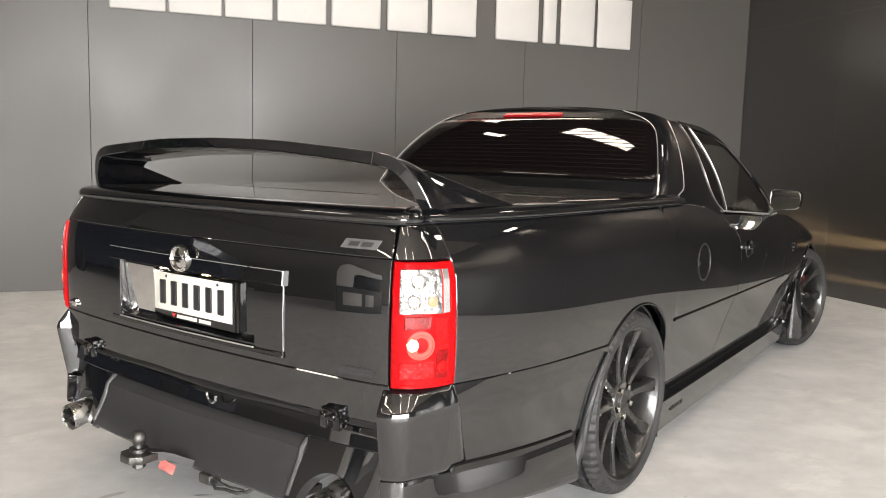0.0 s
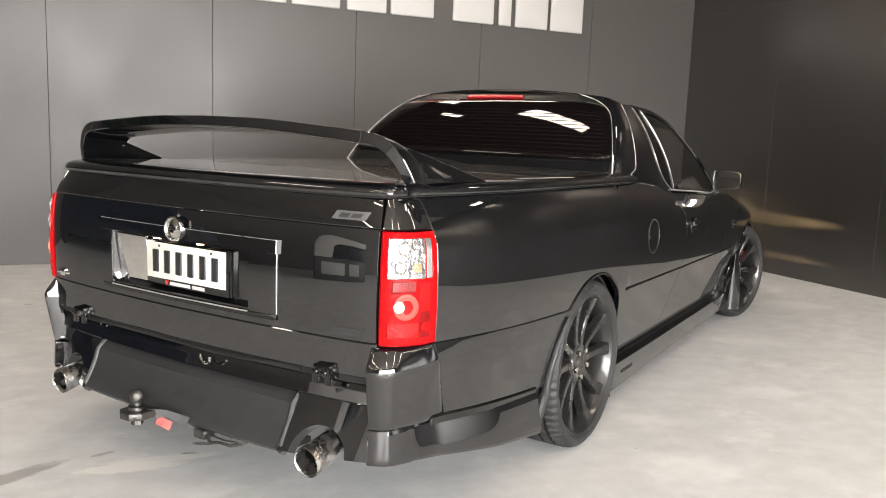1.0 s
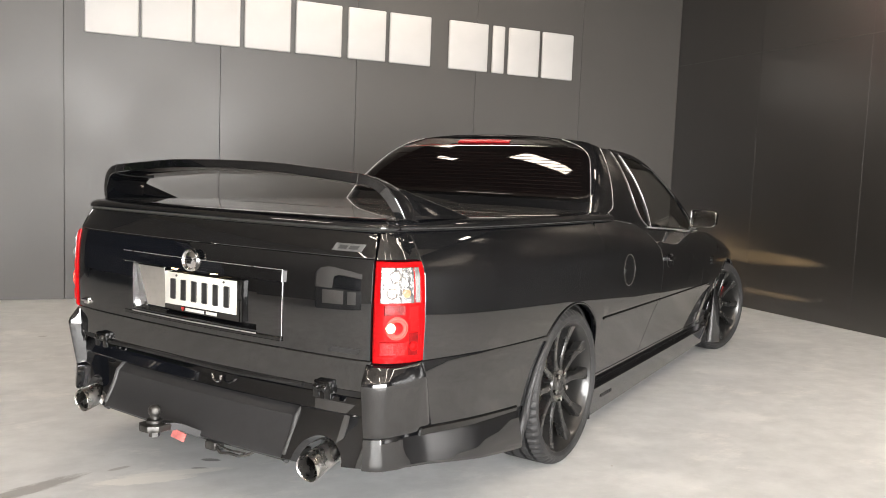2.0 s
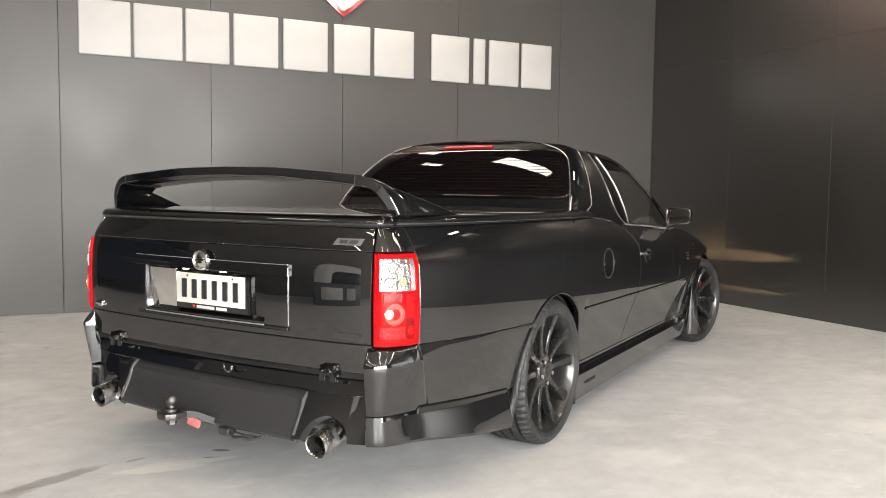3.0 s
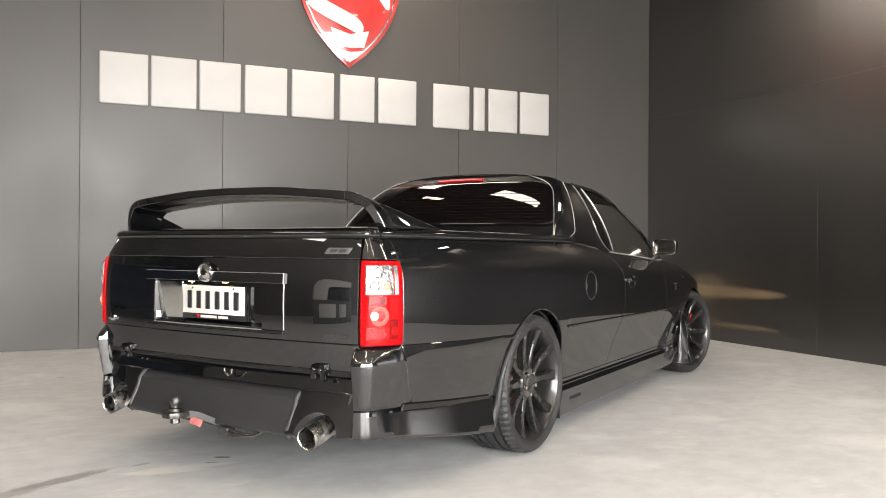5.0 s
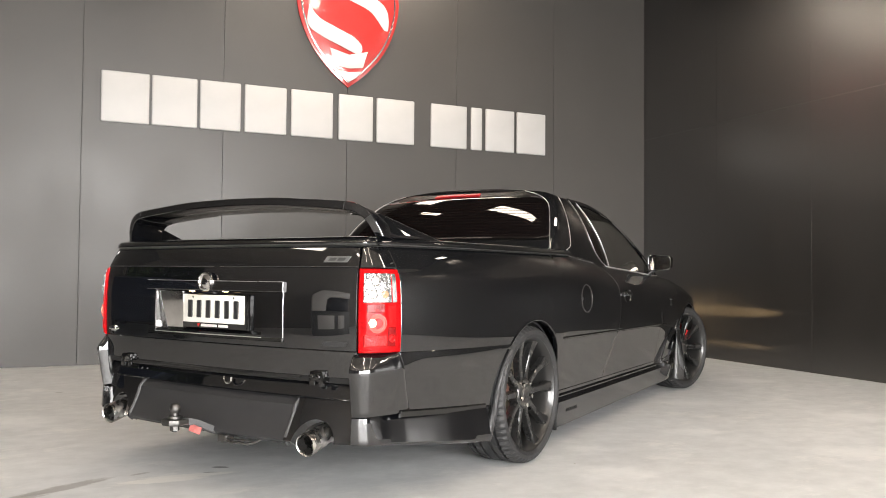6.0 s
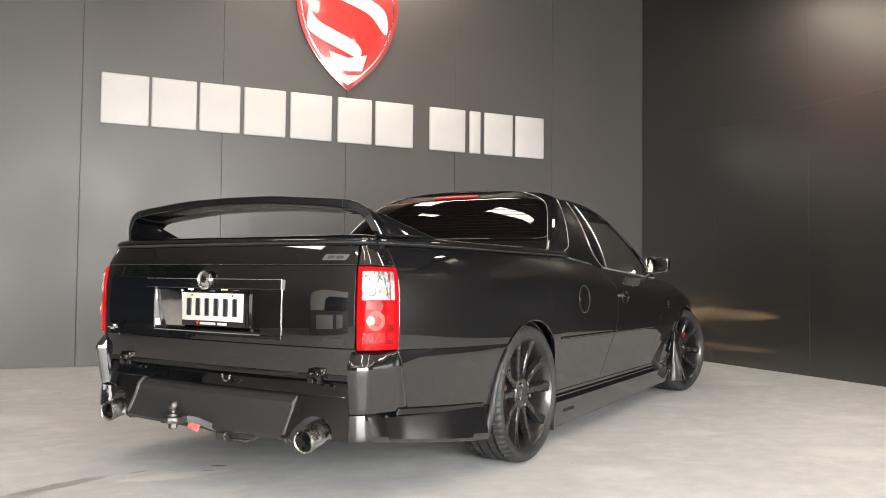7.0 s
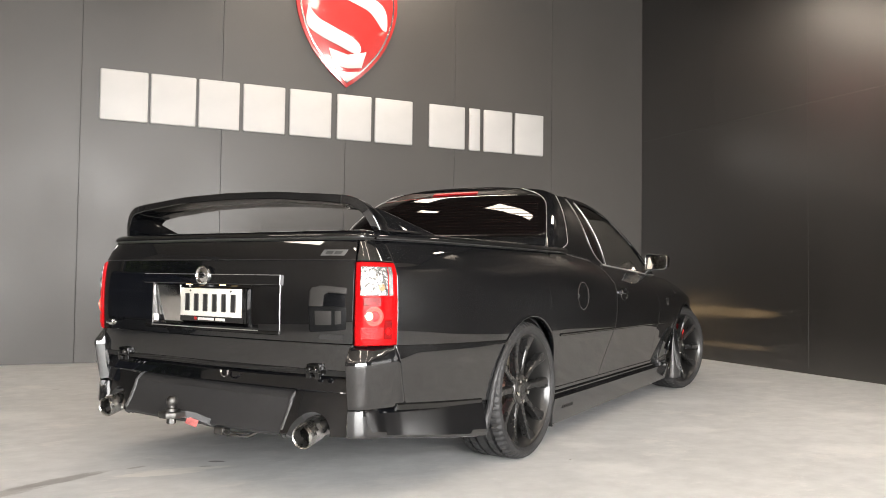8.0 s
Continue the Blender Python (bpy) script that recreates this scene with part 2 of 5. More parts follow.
PLATE_LAMP = glow("plate_lamp", (1.0, 0.72, 0.36), 4.0)
REAR_GLASS = surface("dark_tinted_glass", (0.003, 0.0022, 0.0022), 0.02, var=0.1, scale=4)
SIDE_GLASS, nt_, p_ = mat_base("grey_tinted_glass")
p_.inputs["Base Color"].default_value, p_.inputs["Roughness"].default_value = (0, 0, 0, 1), 0.0
see, mx, fr = nt_.nodes.new("ShaderNodeBsdfTransparent"), nt_.nodes.new("ShaderNodeMixShader"), nt_.nodes.new("ShaderNodeFresnel")
fr.inputs[0].default_value = 1.35
see.inputs[0].default_value = (0.52, 0.52, 0.50, 1)
gl = nt_.nodes.new("ShaderNodeBsdfGlossy")
gl.inputs["Roughness"].default_value = 0.01
nt_.links.new(fr.outputs[0], mx.inputs[0])
nt_.links.new(see.outputs[0], mx.inputs[1])
nt_.links.new(gl.outputs[0], mx.inputs[2])
nt_.links.new(mx.outputs[0], nt_.nodes["Material Output"].inputs[0])
SCREEN, nt_, p_ = mat_base("clear_screen_glass")
see, mx, gl = nt_.nodes.new("ShaderNodeBsdfTransparent"), nt_.nodes.new("ShaderNodeMixShader"), nt_.nodes.new("ShaderNodeBsdfGlossy")
see.inputs[0].default_value = (0.93, 0.94, 0.93, 1)
gl.inputs["Roughness"].default_value = 0.01
mx.inputs[0].default_value = 0.10
nt_.links.new(see.outputs[0], mx.inputs[1])
nt_.links.new(gl.outputs[0], mx.inputs[2])
nt_.links.new(mx.outputs[0], nt_.nodes["Material Output"].inputs[0])
BAND = surface("black_glass_border", (0.0022, 0.0022, 0.0024), 0.38, var=0.1, scale=30, rough_var=0.05, spec=0.12)
HEAT_LINE = surface("heater_line", (0.010, 0.005, 0.004), 0.25, var=0.2, scale=30)
PANEL_GLOW = glow("lit_diffuser", (1.0, 0.86, 0.71), 23.0)

DIM_GLOW = glow("soft_diffuser", (1.0, 0.88, 0.75), 11.0)

# ---- building tools ----


def finish(name, bm, material, parent=None, label="", smooth=35, group=None):
    me = bpy.data.meshes.new(name)
    bm.to_mesh(me)
    bm.free()
    for p in me.polygons:
        p.use_smooth = smooth > 0
    if smooth > 0:
        me.set_sharp_from_angle(angle=radians(smooth))
    me.materials.append(material)
    ob = new(name, me)
    if parent:
        ob.parent = parent
    if label:
        ob["label"] = label
    return ob


def part(name, bm, material, parent, label="", smooth=35):
    """One mesh object under a thing or under a part."""
    return finish(name, bm, material, parent, label, smooth)


def same_part(ob, parent, m=None):
    """Another part on the same mesh."""
    o = new(ob.name.split(".")[0], ob.data)
    o.parent = parent
    if m is not None:
        o.matrix_basis = m
    if "label" in ob:
        o["label"] = ob["label"]
    return o


def box(bm, x0, x1, y0, y1, z0, z1, bevel=0.0, m=None, seg=2):
    r = bmesh.ops.create_cube(bm, size=1)
    vs = r["verts"]
    for v in vs:
        v.co = Vector(((x0 + x1) / 2 + v.co.x * (x1 - x0), (y0 + y1) / 2 + v.co.y * (y1 - y0), (z0 + z1) / 2 + v.co.z * (z1 - z0)))
    if bevel:
        es = list({e for v in vs for e in v.link_edges})
        r2 = bmesh.ops.bevel(bm, geom=es, offset=bevel, segments=seg, affect="EDGES", profile=0.5)
        vs = list({v for f in r2["faces"] for v in f.verts} | {v for v in vs if v.is_valid})
    if m is not None:
        for v in vs:
            v.co = m @ v.co
    return vs


def prism(bm, outline, d0, d1, axis="y", bevel=0.0):
    """A flat outline (list of 2D points) given thickness along an axis."""
    def at(p, d):
        return {"y": Vector((p[0], d, p[1])), "x": Vector((d, p[0], p[1])), "z": Vector((p[0], p[1], d))}[axis]
    a = [bm.verts.new(at(p, d0)) for p in outline]
    b = [bm.verts.new(at(p, d1)) for p in outline]
    n = len(outline)
    fs = [bm.faces.new(a), bm.faces.new(b[::-1])]
    for i in range(n):
        fs.append(bm.faces.new((a[i], b[i], b[(i + 1) % n], a[(i + 1) % n])))
    bmesh.ops.recalc_face_normals(bm, faces=fs)
    if bevel:
        es = [e for e in fs[1].edges] + [e for e in fs[0].edges]
        bmesh.ops.bevel(bm, geom=es, offset=bevel, segments=2, affect="EDGES", profile=0.5)


def lathe(bm, profile, seg=48, axis="x", closed=False, a0=0.0, a1=2 * math.pi):
    """Turns a profile of (along, radius) round an axis."""
    full = abs(a1 - a0 - 2 * math.pi) < 1e-6
    n = seg if full else seg + 1
    rings = []
    for i in range(n):
        a = a0 + (a1 - a0) * i / seg
        ring = []
        for d, r in profile:
            c, s = r * math.cos(a), r * math.sin(a)
            ring.append(bm.verts.new({"x": (d, c, s), "y": (c, d, s), "z": (c, s, d)}[axis]))
        rings.append(ring)
    fs = []
    for i in range(seg):
        p, q = rings[i], rings[(i + 1) % n]
        for j in range(len(profile) - 1 + (1 if closed else 0)):
            k = (j + 1) % len(profile)
            fs.append(bm.faces.new((p[j], p[k], q[k], q[j])))
    bmesh.ops.recalc_face_normals(bm, faces=fs)
    return rings


def tube(bm, pts, radius, seg=10, caps=True):
    pts = [Vector(p) for p in pts]
    rings = []
    for i, p in enumerate(pts):
        t = (pts[min(i + 1, len(pts) - 1)] - pts[max(i - 1, 0)]).normalized()
        s = t.cross(Vector((0, 0, 1)))
        s = s.normalized() if s.length > 0.05 else Vector((1, 0, 0))
        u = s.cross(t)
        r = radius[i] if isinstance(radius, (list, tuple)) else radius
        rings.append([bm.verts.new(p + (s * math.cos(2 * math.pi * k / seg) + u * math.sin(2 * math.pi * k / seg)) * r) for k in range(seg)])
    for a, b in zip(rings, rings[1:]):
        for k in range(seg):
            bm.faces.new((a[k], a[(k + 1) % seg], b[(k + 1) % seg], b[k]))
    if caps:
        bm.faces.new(rings[0][::-1])
        bm.faces.new(rings[-1])


CENTRE = Vector((0, 1.3, 0.62))


def panel(bm, P, lip=0.003, depth=0.02, out=None):
    """A sheet-metal panel from a grid of points, with a rounded edge that turns inwards."""
    nu, nv = len(P), len(P[0])
    A = np.array([[list(p) for p in row] for row in P])
    du, dv = np.gradient(A, axis=0), np.gradient(A, axis=1)
    N = np.cross(du, dv)
    L = np.linalg.norm(N, axis=2, keepdims=True)
    N = N / np.maximum(L, 1e-9)
    mid = A[nu // 2, nv // 2]
    ref = np.array(out) if out is not None else mid - np.array(CENTRE)
    flip = float(N[nu // 2, nv // 2] @ ref) < 0
    if flip:
        N = -N
    V = [[bm.verts.new(A[i, j]) for j in range(nv)] for i in range(nu)]
    for i in range(nu - 1):
        for j in range(nv - 1):
            q = [V[i][j], V[i + 1][j], V[i + 1][j + 1], V[i][j + 1]]
            bm.faces.new(q[::-1] if flip else q)
    loop = [(i, 0) for i in range(nu - 1)] + [(nu - 1, j) for j in range(nv - 1)] + [(i, nv - 1) for i in range(nu - 1, 0, -1)] + [(0, j) for j in range(nv - 1, 0, -1)]
    if flip:
        loop = loop[::-1]
    r1, r2 = [], []
    for i, j in loop:
        t = np.zeros(3)
        for cond, a in ((i == 0, A[0, j] - A[1, j]), (i == nu - 1, A[-1, j] - A[-2, j]), (j == 0, A[i, 0] - A[i, 1]), (j == nv - 1, A[i, -1] - A[i, -2])):
            if cond:
                t = t + a / max(np.linalg.norm(a), 1e-6)
        n = N[i, j] if np.linalg.norm(N[i, j]) > 0.5 else N[nu // 2, nv // 2]
        base = A[i, j]
        r1.append(bm.verts.new(base + t * lip - n * lip))
        r2.append(bm.verts.new(base + t * lip - n * depth))
    m = len(loop)
    for k in range(m):
        a, b = V[loop[k][0]][loop[k][1]], V[loop[(k + 1) % m][0]][loop[(k + 1) % m][1]]
        for s in ((b, a, r1[k], r1[(k + 1) % m]), (r1[(k + 1) % m], r1[k], r2[k], r2[(k + 1) % m])):
            try:
                bm.faces.new(s)
            except ValueError:
                pass
    return V


def smooth_curve(pts, n):
    """Points along a Catmull-Rom curve, evenly in length."""
    P = np.array(pts, float)
    P = np.vstack([2 * P[0] - P[1], P, 2 * P[-1] - P[-2]])
    res = []
    for i in range(1, len(P) - 2):
        for k in range(24):
            t = k / 24
            a, b, c, d = P[i - 1:i + 3]
            res.append(0.5 * (2 * b + (c - a) * t + (2 * a - 5 * b + 4 * c - d) * t * t + (3 * b - a - 3 * c + d) * t ** 3))
    res.append(P[-2])
    res = np.array(res)
    s = np.concatenate([[0], np.cumsum(np.linalg.norm(np.diff(res, axis=0), axis=1))])
    u = np.linspace(0, s[-1], n)
    return np.stack([np.interp(u, s, res[:, k]) for k in range(res.shape[1])], axis=1)


def thing(name, label, category, m=None, group="", kind=""):
    e = new(name)
    if m is not None:
        e.matrix_world = m
    return tagged(e, label, category, group, kind)


# ---- the room ----


def wall_slab(name, a0, a1, b0, b1, z0, z1, material, label, opening=None, along="a"):
    """A thick wall along the room's axes; the opening goes right through it."""
    bm = bmesh.new()
    if opening:
        o0, o1, of, oh = opening
        runs = [(None, o0, z0, z1), (o1, None, z0, z1), (o0, o1, oh, z1)] + ([(o0, o1, z0, of)] if of > 0 else [])
        for p, q, za, zb in runs:
            if along == "a":
                box(bm, a0 if p is None else p, a1 if q is None else q, b0, b1, za, zb)
            else:
                box(bm, a0, a1, b0 if p is None else p, b1 if q is None else q, za, zb)
    else:
        box(bm, a0, a1, b0, b1, z0, z1)
    ob = finish(name, bm, material, smooth=0)
    ob.matrix_world = ROOM
    return tagged(ob, label, "wall", kind="structure")


# floor: pale coat, rising a little towards the foot of the sign wall
bm = bmesh.new()
na, nb = 56, 56
def floor_rise(a, b):
    f = min(1, max(0, (a - 2.0) / 4.0))
    g = min(1, max(0, (1.6 - b) / 1.6))
    return 0.05 * f * f * (3 - 2 * f) * g * g * (3 - 2 * g)
fv = [[bm.verts.new((a, b, floor_rise(a, b))) for b in np.linspace(-0.2, ROOM_B + 0.2, nb)] for a in np.linspace(-0.2, ROOM_A + 0.2, na)]
for i in range(na - 1):
    for j in range(nb - 1):
        bm.faces.new((fv[i][j], fv[i + 1][j], fv[i + 1][j + 1], fv[i][j + 1]))
floor = finish("floor", bm, FLOOR, smooth=60)
floor.matrix_world = ROOM
tagged(floor, "pale warm-grey painted concrete showroom floor with scuffs", "floor", kind="structure")

SEAM_A = 6.23
sign_wall = wall_slab("wall_sign", -0.25, ROOM_A, -0.25, -0.022, -0.1, ROOM_H, SEAL, "dark grey panelled showroom wall behind the lettering")
side_wall = wall_slab("wall_side", -0.25, -0.022, -0.022, ROOM_B, -0.1, ROOM_H, SEAL, "black panelled showroom wall with a soft sheen")
wall_slab("wall_back", -0.25, ROOM_A + 0.25, ROOM_B, ROOM_B + 0.25, -0.1, ROOM_H, PLAIN_WALL, "dark grey wall with tall showroom glazing", DOOR_B, "a")
wall_slab("wall_end", ROOM_A, ROOM_A + 0.25, -0.25, ROOM_B, -0.1, ROOM_H, PLAIN_WALL, "dark grey wall with a framed window", DOOR_A, "b")
# unseen ceiling in two tones: dark for the glass reflection, brown for the paint's
DARK_A, DARK_B = 7.0, 5.4
for name, boxes, m, label in (
        ("ceiling_bay", ((-0.25, DARK_A, -0.25, DARK_B),), CEILING, "unseen dark flat ceiling with lit panels, toned for the glass reflection"),
        ("ceiling_hall", ((DARK_A, ROOM_A + 0.25, -0.25, ROOM_B + 0.25), (-0.25, DARK_A, DARK_B, ROOM_B + 0.25)), BROWN_CEILING, "unseen warm brown-grey ceiling with slim lit battens, toned for the paint reflection")):
    bm = bmesh.new()
    for a0, a1, b0, b1 in boxes:
        box(bm, a0, a1, b0, b1, ROOM_H, ROOM_H + 0.15)
    ob = finish(name, bm, m, smooth=0)
    ob.matrix_world = ROOM
    tagged(ob, label, "ceiling", kind="structure")

# wall panels, 1.235 m wide sheets with open joints
PW = 1.235
edges = [0.0] + [SEAM_A - PW * k for k in (4, 3, 2, 1, 0, -1, -2, -3, -4)] + [ROOM_A]
for e0, e1 in zip(edges, edges[1:]):
    bm = bmesh.new()
    box(bm, e0 + 0.0015, e1 - 0.0015, -0.022, 0, 0.0, ROOM_H, 0.0012, seg=1)
    o = part("panel", bm, WALL, sign_wall, smooth=0)
sb = [0.0, 1.22, 2.44, 3.66, 4.88, 6.10, 7.32, 8.54, 9.76, 10.98, ROOM_B]
for e0, e1 in zip(sb, sb[1:]):
    for z0, z1 in ((0.0, 2.53), (2.53, ROOM_H)):
        bm = bmesh.new()
        box(bm, -0.022, 0, e0 + 0.0005, e1 - 0.0005, z0 + 0.0005, z1 - 0.0005, 0.0002, seg=1)
        part("panel", bm, SIDE_WALL, side_wall, smooth=0)

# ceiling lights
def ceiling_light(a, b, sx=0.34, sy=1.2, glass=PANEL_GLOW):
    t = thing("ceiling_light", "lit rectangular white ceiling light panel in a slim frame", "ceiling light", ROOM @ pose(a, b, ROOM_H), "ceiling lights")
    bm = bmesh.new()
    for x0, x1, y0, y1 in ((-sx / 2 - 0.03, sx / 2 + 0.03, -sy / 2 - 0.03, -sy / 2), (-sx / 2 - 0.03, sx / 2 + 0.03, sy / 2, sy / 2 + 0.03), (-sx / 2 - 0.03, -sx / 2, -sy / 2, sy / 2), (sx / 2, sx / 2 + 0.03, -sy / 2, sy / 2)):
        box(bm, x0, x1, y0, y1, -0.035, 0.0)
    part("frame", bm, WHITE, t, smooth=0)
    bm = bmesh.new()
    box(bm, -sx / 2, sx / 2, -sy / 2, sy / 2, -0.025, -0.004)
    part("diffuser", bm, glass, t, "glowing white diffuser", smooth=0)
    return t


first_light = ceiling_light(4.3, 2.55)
# the one at 1.6, 5.7 is added to brighten the floor on the right
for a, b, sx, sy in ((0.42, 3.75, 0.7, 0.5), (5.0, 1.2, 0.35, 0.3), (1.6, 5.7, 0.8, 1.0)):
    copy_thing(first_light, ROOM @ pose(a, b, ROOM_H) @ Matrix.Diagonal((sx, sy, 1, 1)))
ceiling_light(8.9, 3.5, 0.50, 1.1, DIM_GLOW)
# one added close to the sign wall for the sheen high on the side wall
copy_thing(first_light, ROOM @ pose(3.5, 0.52, ROOM_H, 0, 0, 90) @ Matrix.Diagonal((1.2, 1.6, 1, 1)))
# rows of slim battens over the rest of the hall
for b in (6.6, 9.0, 11.2):
    for a in (1.2, 3.4, 5.6, 7.8, 10.0):
        copy_thing(first_light, ROOM @ pose(a, b, ROOM_H) @ Matrix.Diagonal((0.40, 1.5, 1, 1)))

# glazing bars
def glazing(name, label, o, along, at, n, rail):
    w = thing(name, label, "window", ROOM, kind="structure")
    def bar(p0, p1, z0, z1):
        bm = bmesh.new()
        if along == "a":
            box(bm, p0, p1, at, at + 0.10, z0, z1, 0.004, seg=1)
        else:
            box(bm, at, at + 0.10, p0, p1, z0, z1, 0.004, seg=1)
        return part("mullion", bm, SATIN, w, smooth=0)
    for k in range(n + 1):
        p = o[0] + (o[1] - o[0]) * k / n
        bar(p - 0.045, p + 0.045, o[2], o[3])
    for z in rail:
        for k in range(n):
            p, q = o[0] + (o[1] - o[0]) * k / n, o[0] + (o[1] - o[0]) * (k + 1) / n
            bar(p + 0.046, q - 0.046, z - 0.04, z + 0.04)


glazing("window_1", "tall dark-framed showroom glazing", DOOR_B, "a", ROOM_B + 0.08, 5, (1.0, 2.4))
glazing("window_2", "dark-framed daylight window", DOOR_A, "b", ROOM_A + 0.08, 1, ())

# outdoors, past the two doorways
bm = bmesh.new()
box(bm, -60, 60, -60, 60, -0.35, -0.12)
ground = finish("ground", bm, TARMAC, smooth=0)
tagged(ground, "dark asphalt yard outside the doorways", "ground", kind="structure")

# block added at the far end of the showroom for a pale reflection in the paint
counter = thing("reception_counter", "grey block with a pale hood and two white panels, added for reflections", "counter", ROOM @ pose(10.6, 5.95, 0.0))
bm = bmesh.new()
box(bm, -0.28, 0.30, -0.95, 0.95, 0.0, 0.60, 0.02)
part("body", bm, BLOCK_GREY, counter)
bm = bmesh.new()
prism(bm, [(-0.95, 0.604), (-0.95, 1.02), (-0.88, 1.18), (-0.70, 1.27), (0.95, 1.27), (0.95, 1.02), (-0.42, 1.02), (-0.55, 0.94), (-0.58, 0.604)], -0.30, 0.24, "x", 0.01)
part("hood", bm, WHITE, counter, "pale rounded hood over the block")
bm = bmesh.new()
box(bm, -0.10, 0.20, -0.57, 0.93, 0.604, 1.015, 0.01)
part("screen", bm, SATIN, counter)
for b in (-0.53, 0.21):
    bm = bmesh.new()
    box(bm, -0.292, -0.282, b - 0.28, b + 0.28, 0.15, 0.49, 0.003)
    part("inset", bm, WHITE, counter, "white square panel")

# dark car parked by the far wall, only seen in the paint
parked = thing("parked_car", "dark blue hatchback parked beside the far wall", "car", ROOM @ pose(11.0, 1.55, 0.0))
bm = bmesh.new()
V = []
for x, half, z0, z1 in ((-0.78, 0.0, 0.28, 0.62), (-0.80, 0.0, 0.45, 0.80), (-0.76, 0.0, 0.86, 0.90), (-0.60, 0.35, 0.90, 1.34), (-0.45, 0.45, 0.92, 1.42), (0.45, 0.45, 0.92, 1.42), (0.60, 0.35, 0.90, 1.34), (0.76, 0.0, 0.86, 0.90), (0.80, 0.0, 0.45, 0.80), (0.78, 0.0, 0.28, 0.62)):
    y0, y1 = -1.75 + half * 0.9, 1.75 - half * 1.6
    V.append([bm.verts.new((x, y, z)) for y, z in ((y0, 0.25), (y0 - 0.06, 0.55), (y0, z1 * 0.96), (y0 + 0.12, z1), (y1 - 0.2, z1), (y1, z1 * 0.92), (y1 + 0.08, 0.55), (y1, 0.25))])
for a, b in zip(V, V[1:]):
    for k in range(8):
        bm.faces.new((a[k], a[(k + 1) % 8], b[(k + 1) % 8], b[k]))
bm.faces.new(V[0])
bm.faces.new(V[-1][::-1])
bmesh.ops.recalc_face_normals(bm, faces=bm.faces[:])
part("body", bm, surface("dark_blue_paint", (0.012, 0.018, 0.038), 0.3, coat=1.0, var=0.1, scale=10), parked, "", 40)
for x in (-0.70, 0.70):
    for y in (-1.12, 1.12):
        bm = bmesh.new()
        lathe(bm, [(-0.09, 0.20), (-0.10, 0.29), (-0.07, 0.31), (0.07, 0.31), (0.10, 0.29), (0.09, 0.20), (0.06, 0.0)], 28, "x")
        for v in bm.verts:
            v.co += Vector((x, y, 0.31))
        part("wheel", bm, TYRE, parked)

# hedge outside the framed window
bm = bmesh.new()
rng = random.Random(5)
for k in range(2600):
    p = Vector((13.2 + rng.uniform(-0.35, 0.5), rng.uniform(-1.2, 3.9), rng.uniform(-0.1, 3.5) * rng.uniform(0.9, 1.0)))
    r, q = rng.uniform(0.05, 0.11), Euler((rng.uniform(0, 6), rng.uniform(0, 6), rng.uniform(0, 6))).to_matrix()
    vs = [bm.verts.new(p + q @ Vector(c) * r) for c in ((-0.5, -1, 0), (0.5, -0.6, 0.15), (0.45, 0.7, 0.1), (0, 1.2, 0), (-0.5, 0.5, -0.1))]
    bm.faces.new(vs)
box(bm, 13.3, 13.6, -1.4, 4.1, -0.12, 3.3)
hedge = finish("hedge", bm, GRASS, smooth=0)
hedge.matrix_world = ROOM
tagged(hedge, "tall green leafy hedge outside the window", "hedge", kind="stuff")

# sign: one plain raised bar for every letter
LETTERS = ((0.153, 0.566), (0.586, 0.992), (1.014, 1.397), (1.431, 1.842), (1.885, 2.315), (2.373, 2.743), (2.780, 3.204), (3.394, 3.821), (3.872, 4.008), (4.052, 4.412), (4.445, 4.817))
for u0, u1 in LETTERS:
    bm = bmesh.new()
    w, zc = (u1 - u0) / 2, 2.482
    box(bm, -w, w, 0.0, 0.03, -0.234, 0.234, 0.014, seg=3)
    o = finish("sign_bar", bm, SIGN_WHITE, smooth=40)
    o.matrix_world = ROOM @ pose(SEAM_A - (u0 + u1) / 2, 0.0005, zc)
    tagged(o, "thick white raised bar of the wall sign", "sign", "wall sign bars")

# shield emblem: plain shapes
shield = thing("shield_emblem", "large red and white shield emblem with a polished rim", "emblem", ROOM @ pose(SEAM_A - 2.467, 0.0, 2.785))
HALF = ((0, 0), (0.13, 0.10), (0.25, 0.22), (0.37, 0.37), (0.46, 0.54), (0.52, 0.72), (0.545, 0.90), (0.53, 1.04), (0.48, 1.14), (0.28, 1.19), (0.0, 1.21))


def shield_outline(k, lift=0.0):
    h = smooth_curve(HALF, 26)
    c = np.array((0, 0.66))
    h = [(c + (p - c) * k) for p in h]
    return [(x, z) for x, z in h] + [(-x, z) for x, z in h[-2:0:-1]]


bm = bmesh.new()
prism(bm, shield_outline(1.0), 0.001, 0.035, "y", 0.008)
part("rim", bm, RED, shield, "glossy red outer rim")
bm = bmesh.new()
prism(bm, shield_outline(0.93), 0.030, 0.044, "y", 0.004)
part("inner_rim", bm, SILVER, shield, "polished silver line")
bm = bmesh.new()
prism(bm, shield_outline(0.895), 0.036, 0.050, "y", 0.004)
part("field", bm, RED, shield)
